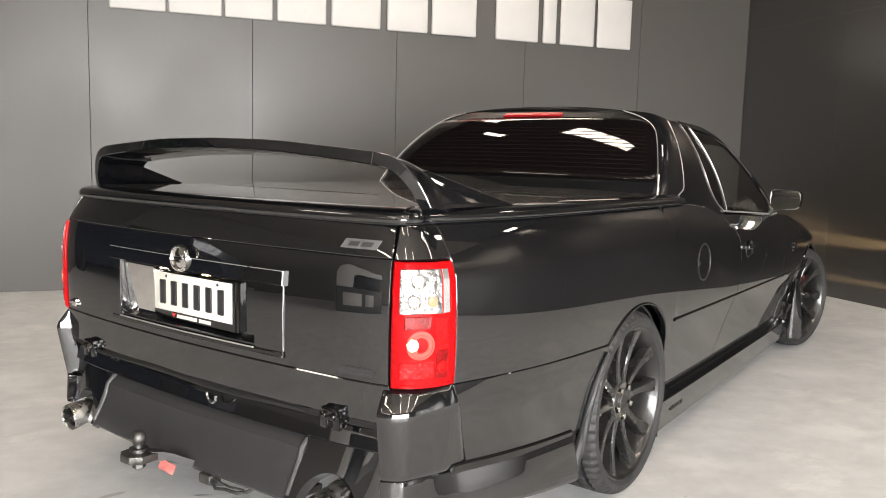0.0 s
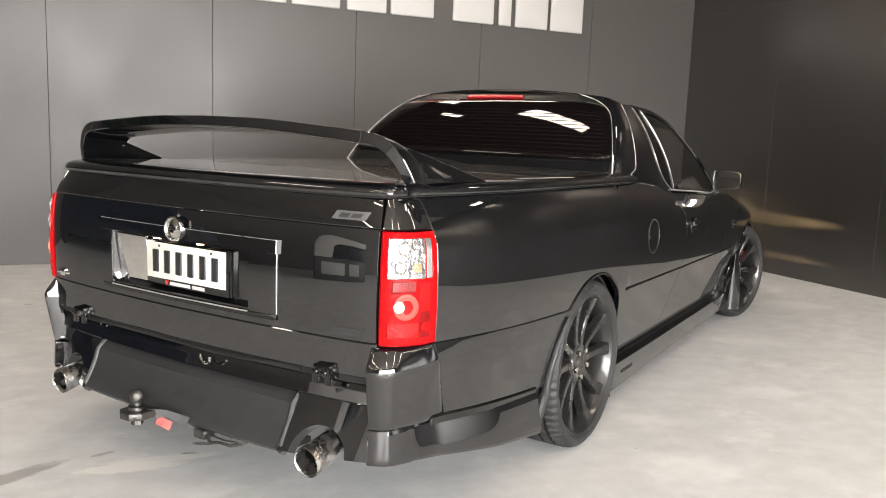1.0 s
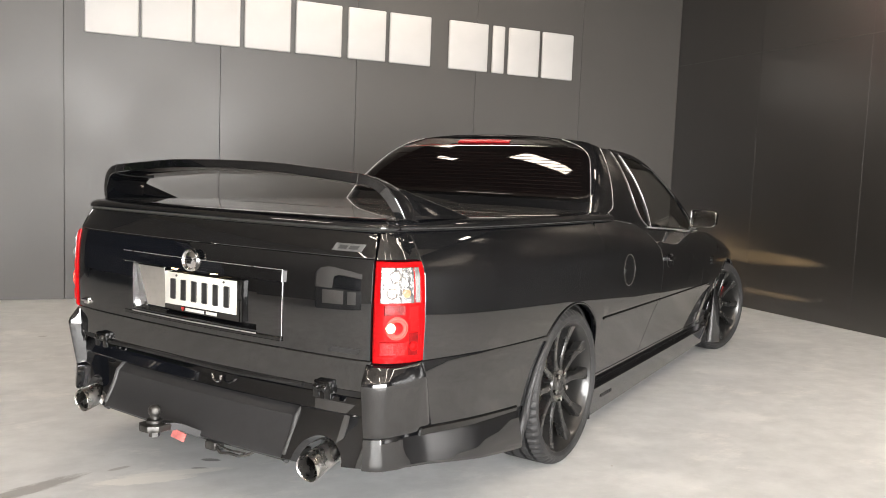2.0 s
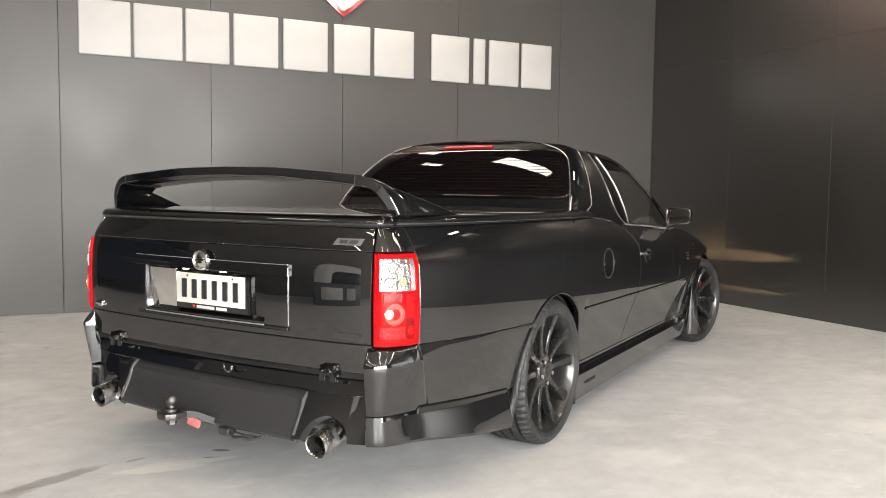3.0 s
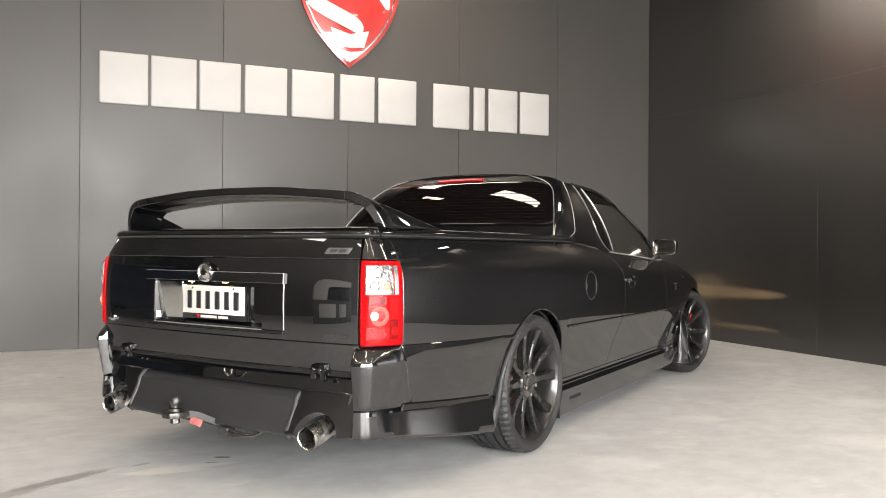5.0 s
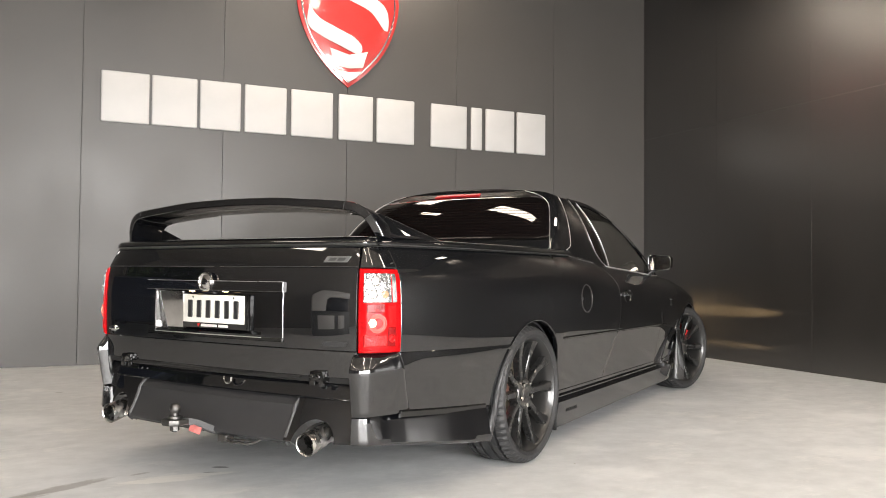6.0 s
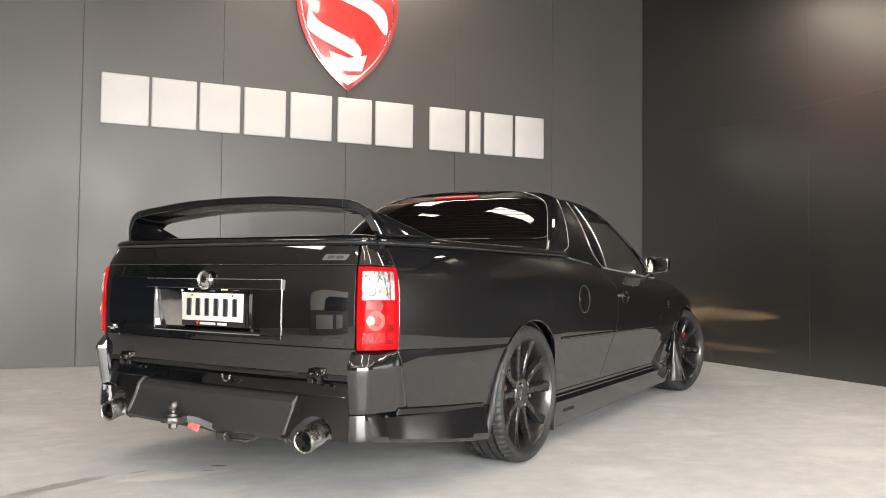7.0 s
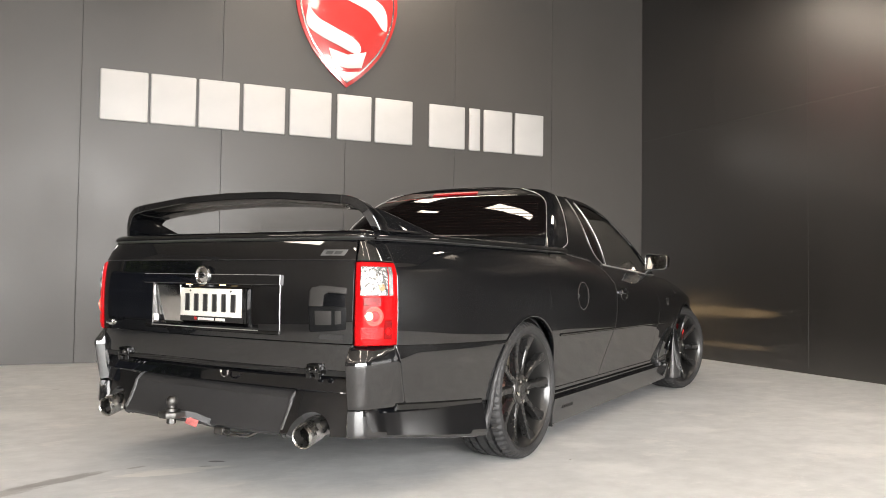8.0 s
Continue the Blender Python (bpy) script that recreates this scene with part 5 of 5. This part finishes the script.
roof = part("roof", bm, PAINT, car, "", 45)
# back window: gloss surround, dark glass, heater lines, high brake lamp
def back_pt(f, t, off=0.0):
    k = 4.15 * abs(f)
    p = cab(k, t, off)
    return p if f >= 0 else mirrored(p)


bm = bmesh.new()
panel(bm, [[back_pt(f, t, -0.004) for t in np.linspace(0.128, 1.0, 14)] for f in np.linspace(-0.82, 0.82, 48)], 0.003, 0.02, out=BACK)
window_frame = part("back_window_surround", bm, BAND, car, "black surround of the back window")
bm = bmesh.new()
panel(bm, [[back_pt(f, t, -0.001) for t in np.linspace(-0.04, 0.122, 6)] for f in np.linspace(-0.83, 0.83, 48)], 0.002, 0.02, out=BACK)
part("cab_back_panel", bm, PAINT, car)
bm = bmesh.new()
G = []
for f in 0.815 * np.sin(np.linspace(-math.pi / 2, math.pi / 2, 61)):
    e = max(0.0, (abs(f) - 0.66) / 0.155)
    inset = 1 - math.sqrt(max(0.0, 1 - min(1.0, e) ** 2))
    G.append([back_pt(f, t, 0.0005) for t in np.linspace(0.150 + 0.05 * inset, 0.865 - 0.26 * inset, 16)])
panel(bm, G, 0.0003, 0.002, out=BACK)
back_glass = part("back_glass", bm, REAR_GLASS, window_frame, "dark tinted back window with heater lines", 60)
for k in range(12):
    t = 0.20 + 0.046 * k
    bm = bmesh.new()
    tube(bm, [back_pt(f, t, 0.0012) for f in np.linspace(-0.62, 0.72, 24)], 0.0010, 5)
    part("heater_line", bm, HEAT_LINE, back_glass)
bm = bmesh.new()
panel(bm, [[back_pt(f, t, 0.004) for t in (0.895, 0.915, 0.935)] for f in np.linspace(-0.205, 0.18, 14)], 0.003, 0.01, out=BACK)
part("high_brake_lamp", bm, surface("dull_red_lens", (0.30, 0.010, 0.014), 0.35, spec=0.2, var=0.1, scale=40), window_frame, "slim red high brake lamp")
for side in (1, -1):
    # bright tube drawn as the highlight round the back window's edge
    bm = bmesh.new()
    tube(bm, [(lambda p: p if side > 0 else mirrored(p))(cab(glass_edge(t) - 0.05, t, 0.001)) for t in np.linspace(0.02, 0.99, 32)], 0.0020, 7)
    part("bright_edge", bm, TRIM_HIGHLIGHT, window_frame)
    # bright tube drawn as the highlight on the crease down the edge of the sail
    bm = bmesh.new()
    tube(bm, [(lambda p: p if side > 0 else mirrored(p))(cab(5.55 - 0.65 * t - 0.5 * max(0, 0.10 - t) / 0.10, t, 0.0)) for t in np.linspace(0.0, 0.98, 24)], 0.0024, 7)
    part("hoop_joint", bm, TRIM_HIGHLIGHT, window_frame)

# side windows
def rear_line(t):
    return 7.40 + 0.78 * (1 - t) ** 6


both_sides("quarter_glass", [[cab(rear_line(t) + 0.05 + (8.12 - rear_line(t) - 0.05) * f, t, -0.002) for t in np.linspace(0.05, 0.965, 14)] for f in np.linspace(0, 1, 6)], REAR_GLASS, car, "narrow dark quarter window")
cab_both("window_pillar", np.linspace(8.14, 8.24, 3), np.linspace(0.01, 0.965, 12), GLOSS, car, 0.0)
cab_both("door_glass", np.linspace(8.27, 10.72, 24), np.linspace(0.015, 0.93, 14), SIDE_GLASS, car, -0.004, "grey tinted door window", 0.001, 0.005)
cab_both("roof_rail", np.linspace(7.64, 11.0, 36), np.linspace(0.945, 1.005, 4), PAINT, car, 0.004)
cab_both("screen_pillar", np.linspace(10.75, 11.0, 4), np.linspace(-0.02, 1.0, 14), PAINT, car, 0.004)
for side in (1, -1):
    fl = (lambda p: p) if side > 0 else mirrored
    bm = bmesh.new()
    tube(bm, [fl(cab(k, 0.006, 0.006)) for k in np.linspace(8.1, 10.9, 24)], 0.0042, 8)
    part("waist_moulding", bm, TRIM_HIGHLIGHT, car, "bright waist moulding")
    for line in (lambda t: rear_line(t) + 0.03, lambda t: 8.255):
        bm = bmesh.new()
        tube(bm, [fl(cab(line(t), t, 0.003)) for t in np.linspace(0.02, 0.965, 24)], 0.0014, 7)
        part("bright_strip", bm, TRIM_HIGHLIGHT, car)
# windscreen and bonnet
bm = bmesh.new()
G = []
for t in np.linspace(0.0, 1.0, 12):
    r = cab(11.0, t)
    G.append([Vector((r.x * g, r.y + 0.20 * (1 - g * g), r.z + 0.04 * (1 - g * g))) for g in np.linspace(-1, 1, 21)])
panel(bm, G, 0.001, 0.005, out=(0, 1, 1))
part("windscreen", bm, SCREEN, car, "clear grey windscreen")
bm = bmesh.new()
G = []
for y in np.linspace(2.20, 3.66, 26):
    e = body(s_y(min(y, 3.5)), belt(min(y, 3.5)) + 0.003)
    hw = e.x if y < 3.5 else e.x * (1 - 0.35 * (y - 3.5) / 0.16)
    G.append([Vector((hw * g, y + (0.26 if y > 2.5 else 0.4 * (y - 2.2) / 0.3 * 0.65) * (1 - g * g) * 0.5, e.z - (0.05 * max(0, y - 3.5) / 0.16) + 0.055 * (1 - abs(g) ** 2.4))) for g in np.linspace(-1, 1, 23)])
panel(bm, G, 0.003, 0.02, out=(0, 0, 1))
part("bonnet", bm, PAINT, car)
bm = bmesh.new()
G = []
for s in np.linspace(s_y(3.52), 0.0, 26):
    G.append([body(s, z, 0.004) for z in np.linspace(0.18, 0.70, 10)])
G2 = G + [[mirrored(v) for v in row] for row in G[-2::-1]]
panel(bm, G2, 0.003, 0.03, out=(0, 1, 0))
front_bumper = part("front_bumper", bm, PAINT, car)
for side in (1, -1):
    for nm, s0, s1, z0, z1, lab in (("headlamp", s_y(3.62), s_y(3.755), 0.57, 0.68, "lit clear headlamp"), ("fog_lamp", s_y(3.68), s_y(3.75), 0.27, 0.33, "lit small fog lamp")):
        bm = bmesh.new()
        G = [[body(s, z, 0.010) for z in np.linspace(z0, z1, 6)] for s in np.linspace(s0, s1, 8)]
        if side < 0:
            G = [[mirrored(v) for v in r] for r in G]
        panel(bm, G, 0.003, 0.02)
        part(nm, bm, LAMP_FOIL, car, lab)

# underbody, floor pan, firewall
bm = bmesh.new()
box(bm, -0.60, 0.60, -0.86, 3.6, 0.215, 0.30)
box(bm, -0.83, 0.83, 0.40, 2.55, 0.185, 0.30)
part("underbody", bm, DARK, car, smooth=0)
bm = bmesh.new()
box(bm, -0.74, 0.74, 0.62, 0.68, 0.3, 1.02)
part("cab_bulkhead", bm, DARK, car, smooth=0)
bm = bmesh.new()
box(bm, -0.74, 0.74, 2.30, 2.62, 0.55, 0.88, 0.05)
box(bm, -0.72, 0.72, 2.15, 2.35, 0.66, 0.86, 0.04)
part("dashboard", bm, SATIN, car)
for sx in (-1, 1):
    bm = bmesh.new()
    box(bm, sx * 0.775 - 0.02, sx * 0.775 + 0.02, 1.32, 2.12, 0.50, 0.90, 0.015)
    part("door_card", bm, CREAM, car, "pale inner door trim")
for sx in (-0.38, 0.38):
    bm = bmesh.new()
    box(bm, sx - 0.25, sx + 0.25, 1.10, 1.62, 0.42, 0.58, 0.05)
    seat = part("seat", bm, SEAT, car, "dark cloth bucket seat")
    bm = bmesh.new()
    box(bm, -0.24, 0.24, -0.07, 0.07, 0.0, 0.60, 0.05, pose(sx, 1.06, 0.52, 14))
    part("backrest", bm, SEAT, seat)
    bm = bmesh.new()
    box(bm, -0.13, 0.13, -0.045, 0.045, 0.0, 0.17, 0.035, pose(sx, 0.90, 1.12, 10))
    part("headrest", bm, SEAT, seat)
bm = bmesh.new()
lathe(bm, [(0.0, 0.185), (0.012, 0.178), (0.0, 0.170), (-0.012, 0.178)], 32, "y", closed=True)
for v in bm.verts:
    v.co = pose(0.38, 1.98, 0.86, -22) @ v.co
part("steering_wheel", bm, SATIN, car)

# ---- doors: handle, moulding, mirror, fuel flap, skirts ----
for side in (1, -1):
    fl = (lambda p: p) if side > 0 else mirrored
    dr = doors[0 if side > 0 else 1]
    c = fl(body(s_y(1.40), 0.765, 0.0))
    bm = bmesh.new()
    lathe(bm, [(0.0, 0.0), (-0.006, 0.036), (0.001, 0.043), (0.004, 0.045), (0.004, 0.048), (0.000, 0.050)], 32, "x")
    for v in bm.verts:
        v.co = Vector((c.x + side * v.co.x, c.y + v.co.y * 1.25, c.z + v.co.z * 0.85))
    hd = part("door_handle", bm, GLOSS, dr, "gloss black pull handle")
    bm = bmesh.new()
    box(bm, c.x - 0.006, c.x + 0.022 * side if side > 0 else c.x + 0.006, c.y - 0.075, c.y + 0.035, c.z + 0.002, c.z + 0.024, 0.006) if side > 0 else box(bm, c.x - 0.022, c.x + 0.006, c.y - 0.075, c.y + 0.035, c.z + 0.002, c.z + 0.024, 0.006)
    part("grip", bm, PAINT, hd)
    # rub line along the flank
    for y0, y1, par in ((0.40, door_seam(0.56) - 0.008, quarter[0 if side > 0 else 1]), (door_seam(0.56) + 0.006, 2.145, dr), (2.18, 2.36, car)):
        bm = bmesh.new()
        G = [[fl(body(s_y(y), 0.567 - 0.019 * (y - 0.4) / 1.9 + dz, o)) for dz, o in ((-0.007, 0.002), (-0.003, 0.006), (0.001, 0.006), (0.007, 0.0015))] for y in np.linspace(y0, y1, 16)]
        panel(bm, G, 0.001, 0.004)
        part("rub_strip", bm, GLOSS, par)
    # side skirt, three runs
    for z0, z1, off, nm in ((0.2615, 0.2835, 0.003, "skirt_blade"), (0.2360, 0.2580, 0.015, "skirt_blade"), (0.094, 0.2325, 0.040, "side_skirt")):
        bm = bmesh.new()
        y0, y1 = (Y_REAR + R_ARCH + 0.012, 2.52)
        G = [[fl(body(s_y(y), z + 0.03 * (y - y0) / (y1 - y0) * (1 - k / 4 if nm == "side_skirt" else 0), off)) for k, z in enumerate(np.linspace(z0, z1, 5))] for y in np.linspace(y0, y1, 24)]
        panel(bm, G, 0.003, 0.05)
        part(nm, bm, PAINT, car)
    bm = bmesh.new()
    box(bm, -0.014, 0.014, -0.004, 0.004, -0.09, 0.08, 0.002, Matrix.Translation(fl(body(s_y(Y_REAR + R_ARCH + 0.008), 0.180, 0.022))))
    part("mud_flap", bm, SEAL, car)
    for k in range(5):
        bm = bmesh.new()
        c2 = fl(body(s_y(0.53 + 0.030 * k), 0.178, 0.0412))
        box(bm, c2.x - 0.001, c2.x + 0.001, c2.y - 0.010, c2.y + 0.010, c2.z - 0.009, c2.z + 0.009)
        part("skirt_bar", bm, SEAL, car, smooth=0)
    # flared flap behind the front wheel
    bm = bmesh.new()
    G = []
    for f in np.linspace(0, 1, 10):
        z = 0.125 + 0.36 * f
        xo = 0.932 - 0.040 * f ** 2
        xi = 0.862 + 0.03 * f
        G.append([fl(Vector((xi + (xo - xi) * g, Y_FRONT - R_ARCH - 0.075 + 0.055 * g * g + 0.012 * f, z))) for g in np.linspace(0, 1, 7)])
    panel(bm, G, 0.003, 0.012, out=(0, -1, 0))
    part("wheel_flap", bm, PAINT, car)
    # wing vent trim
    bm = bmesh.new()
    c3 = fl(body(s_y(2.42), 0.70, 0.004))
    for dz in (-0.02, 0.0, 0.02):
        box(bm, c3.x - 0.004, c3.x + 0.004, c3.y - 0.04, c3.y + 0.04, c3.z + dz - 0.005, c3.z + dz + 0.005, 0.002)
    part("wing_vent", bm, GLOSS, car)
    # mirror
    bm = bmesh.new()
    x0, x1 = 0.815, 0.977
    out = [(x0 + 0.012, 0.925), (x1 - 0.022, 0.932), (x1 - 0.004, 0.948), (x1 + 0.002, 1.012), (x1 - 0.012, 1.030), (x0 + 0.03, 1.040), (x0 + 0.006, 1.030), (x0, 0.945)]
    rings = []
    for y, k in ((2.09, 1.0), (2.10, 1.03), (2.13, 1.02), (2.17, 0.92), (2.20, 0.75), (2.215, 0.45)):
        cx, cz = (x0 + x1) / 2, 0.984
        rings.append([fl(Vector((cx + (x - cx) * k, y, cz + (z - cz) * k))) for x, z in out])
    V = [[bm.verts.new(v) for v in r] for r in rings]
    for a, b in zip(V, V[1:]):
        for k in range(len(out)):
            bm.faces.new((a[k], a[(k + 1) % 8], b[(k + 1) % 8], b[k]))
    bm.faces.new(V[-1])
    tube(bm, [fl(Vector((0.80, 2.15, 0.905))), fl(Vector((0.825, 2.15, 0.925))), fl(Vector((0.855, 2.15, 0.945)))], [0.02, 0.018, 0.02], 10)
    bmesh.ops.recalc_face_normals(bm, faces=bm.faces[:])
    mirror = part("door_mirror", bm, PAINT, car, "black door mirror with a bright rim", 50)
    bm = bmesh.new()
    cx, cz = (x0 + x1) / 2, 0.984
    tube(bm, [fl(Vector((cx + (x - cx) * 0.97, 2.0885, cz + (z - cz) * 0.97))) for x, z in out + out[:1]], 0.0032, 6, False)
    part("mirror_rim", bm, CHROME, mirror)
    bm = bmesh.new()
    fs = [bm.verts.new(fl(Vector((cx + (x - cx) * 0.96, 2.102 - 0.105 * (x - cx) * 0.96 + 0.17 * (z - cz), cz + (z - cz) * 0.96)))) for x, z in out]
    bm.faces.new(fs)
    part("mirror_glass", bm, surface("mirror_silver", (0.5, 0.5, 0.5), 0.02, metal=1.0) if side > 0 else bpy.data.materials["mirror_silver"], mirror, "", 0)
# fuel flap on the right flank
c = body(s_y(0.70), 0.765, 0.0)
nrm = (body(s_y(0.70), 0.765, 0.1) - c).normalized()
bm = bmesh.new()
ring = [body(s_y(0.70 + 0.078 * math.cos(a)), 0.765 + 0.075 * math.sin(a), 0.0015) for a in np.linspace(0, 2 * math.pi, 41)]
# steel ring stands for the shine along the flap's gap
tube(bm, ring, 0.0020, 6, False)
flap = part("fuel_flap", bm, STEEL, quarter[0], "round fuel flap")
bm = bmesh.new()
lathe(bm, [(0.0, 0.0), (0.003, 0.0), (0.003, 0.009), (0.0, 0.010)], 16, "x")
for v in bm.verts:
    v.co = v.co + body(s_y(0.70 - 0.066), 0.765, 0.0)
part("finger_notch", bm, SEAL, flap)

# ---- wheels ----
def tyre_mesh():
    bm = bmesh.new()
    half = 0.122
    prof = [(-half + 0.012, 0.268), (-half, 0.285), (-half + 0.002, 0.302), (-half + 0.012, 0.315), (-0.100, 0.3205)]
    for g0, g1 in ((-0.076, -0.062), (-0.033, -0.020), (0.020, 0.033), (0.062, 0.076)):
        prof += [(g0, 0.3245), (g0 - 0.001, 0.3065), (g1 + 0.001, 0.3065), (g1, 0.3245)]
    prof += [(0.100, 0.3205), (half - 0.012, 0.315), (half - 0.002, 0.302), (half, 0.285), (half - 0.004, 0.276), (half - 0.012, 0.268)]
    seg, rings = 300, []
    for i in range(seg):
        a = 2 * math.pi * i / seg
        ring = []
        for j, (x, r) in enumerate(prof):
            rr = r
            if i % 5 < 2 and r > 0.3146:
                if abs(x) > 0.071:
                    rr = r - 0.007
                elif i % 10 < 2 and 0.029 < abs(x) < 0.063:
                    rr = r - 0.005
            sh = a + x * 1.1 * (1 if abs(x) < 0.08 else 0.08 / abs(x))
            ring.append(bm.verts.new((x, rr * math.cos(sh), rr * math.sin(sh))))
        rings.append(ring)
    for i in range(seg):
        p, q = rings[i], rings[(i + 1) % seg]
        for j in range(len(prof) - 1):
            bm.faces.new((p[j], p[j + 1], q[j + 1], q[j]))
    bmesh.ops.recalc_face_normals(bm, faces=bm.faces[:])
    return bm


def wheel(m, first=None):
    """A wheel whose outer face looks along +x."""
    if first:
        w = same_part(first, car, m)
        for ch in first.children:
            same_part(ch, w, ch.matrix_basis.copy())
        return w
    bm = bmesh.new()
    lathe(bm, [(-0.115, 0.272), (-0.11, 0.258), (-0.06, 0.240), (0.02, 0.236), (0.07, 0.243), (0.094, 0.252), (0.104, 0.260), (0.111, 0.264), (0.1135, 0.269), (0.112, 0.274), (0.105, 0.276)], 72, "x")
    w = part("wheel", bm, RIM, car, "dark graphite twin-spoke alloy wheel with a low tyre", 40)
    w.matrix_basis = m
    part("tyre", tyre_mesh(), TYRE, w, "low black tyre with deep tread grooves", 28)
    bm = bmesh.new()
    lathe(bm, [(0.015, 0.080), (0.070, 0.074), (0.078, 0.066), (0.078, 0.036), (0.072, 0.034), (0.072, 0.0)], 40, "x")
    part("hub", bm, RIM, w)
    bm = bmesh.new()
    lathe(bm, [(0.072, 0.034), (0.083, 0.032), (0.086, 0.028), (0.086, 0.0)], 32, "x")
    part("centre_cap", bm, STEEL, w, "round dull steel centre cap")
    bm = bmesh.new()
    lathe(bm, [(0.0855, 0.022), (0.0885, 0.0215), (0.0885, 0.018), (0.0862, 0.0175)], 28, "x")
    part("cap_relief", bm, SATIN, w)
    spoke = None
    for k in range(5):
        # a pair of slim, deep spokes
        for sgn in (-1, 1):
            a = 2 * math.pi * k / 5 + 1.57 + sgn * 0.285
            bm = bmesh.new()
            V = []
            for f in np.linspace(0, 1, 10):
                r = 0.050 + (0.256 - 0.050) * f
                wd = 0.0195 - 0.0065 * math.sin(math.pi * min(1, f * 1.1)) + 0.008 * max(0, f - 0.78) / 0.22
                xf = 0.076 - 0.006 * math.sin(math.pi * f) + 0.024 * f ** 1.8
                th = 0.034
                c, s = math.cos(a), math.sin(a)
                ring = []
                for u, d in ((-1.25, -th), (-1.0, -0.004), (-0.7, 0.0), (0.7, 0.0), (1.0, -0.004), (1.25, -th)):
                    ring.append(bm.verts.new((xf + d, r * c - s * wd * u, r * s + c * wd * u)))
                V.append(ring)
            for p, q in zip(V, V[1:]):
                for j in range(6):
                    bm.faces.new((p[j], p[(j + 1) % 6], q[(j + 1) % 6], q[j]))
            bm.faces.new(V[0])
            bm.faces.new(V[-1][::-1])
            bmesh.ops.recalc_face_normals(bm, faces=bm.faces[:])
            part("spoke", bm, SPOKE, w, "", 25)
        a = 2 * math.pi * k / 5 + 1.57 + math.pi / 5
        bm = bmesh.new()
        lathe(bm, [(0.050, 0.0125), (0.086, 0.0125), (0.092, 0.010), (0.093, 0.0)], 6, "x")
        for v in bm.verts:
            v.co += Vector((0, 0.054 * math.cos(a), 0.054 * math.sin(a)))
        part("lug_nut", bm, CHROME, w, "chrome wheel nut", 20)
    bm = bmesh.new()
    lathe(bm, [(-0.030, 0.085), (-0.030, 0.168), (-0.002, 0.168), (-0.002, 0.085), (0.030, 0.080), (0.030, 0.0)], 56, "x")
    part("brake_disc", bm, DISC, w, "pale worn brake disc", 30)
    return w


rear_right = wheel(pose(0.792, Y_REAR - 0.016, Z_HUB))
wheel(pose(-0.792, Y_REAR - 0.016, Z_HUB, 20, 0, 180), rear_right)
STEER = -15
wheel(pose(0.752, Y_FRONT, Z_HUB, 35, 0, STEER), rear_right)
wheel(pose(-0.752, Y_FRONT, Z_HUB, 10, 0, 180 + STEER), rear_right)
for yc in (Y_REAR, Y_FRONT):
    for side in (1, -1):
        bm = bmesh.new()
        a0 = math.radians(150 if yc < 1 else 22)
        lathe(bm, [(-0.045, 0.118), (-0.045, 0.180), (-0.03, 0.190), (0.02, 0.190), (0.038, 0.178), (0.041, 0.122), (0.034, 0.108)], 14, "x", closed=True, a0=a0, a1=a0 + math.radians(46 if yc < 1 else 52))
        for v in bm.verts:
            w = Vector((v.co.x - 0.010, v.co.y, v.co.z))
            w = (pose(0, 0, 0, 0, 0, STEER * side) @ w) if yc > 1 else w
            v.co = Vector((side * (0.770 + w.x), w.y + yc, w.z + Z_HUB))
        part("brake_caliper", bm, CALIPER, car, "red brake caliper")

# lit headlamps and fog lamps throw low bands of warm light on the wall ahead
for x in (-0.60, 0.60):
    for z, w, tilt, sy, cone in ((0.545, 620, -0.8, 0.070, 68), (0.200, 450, -0.8, 0.040, 60)):
        d = bpy.data.lights.new("headlamp_beam", "SPOT")
        d.energy, d.color, d.spot_size, d.spot_blend, d.shadow_soft_size = w, (1.0, 0.70, 0.36), radians(cone), 0.7, 0.02
        ob = new("headlamp_beam", d)
        ob.matrix_world = pose(x, 3.72, z, 90 + tilt, 0, 0) @ Matrix.Diagonal((1.0, sy, 1.0, 1.0))

# loose specks on the floor
bm = bmesh.new()
bmesh.ops.create_icosphere(bm, subdivisions=1, radius=0.006)
for v in bm.verts:
    v.co.z *= 0.5
speck = finish("paper_speck", bm, WHITE, smooth=40)
speck.matrix_world = pose(1.087, 0.12, 0.003)
tagged(speck, "tiny white speck of paper lying on the floor", "litter")
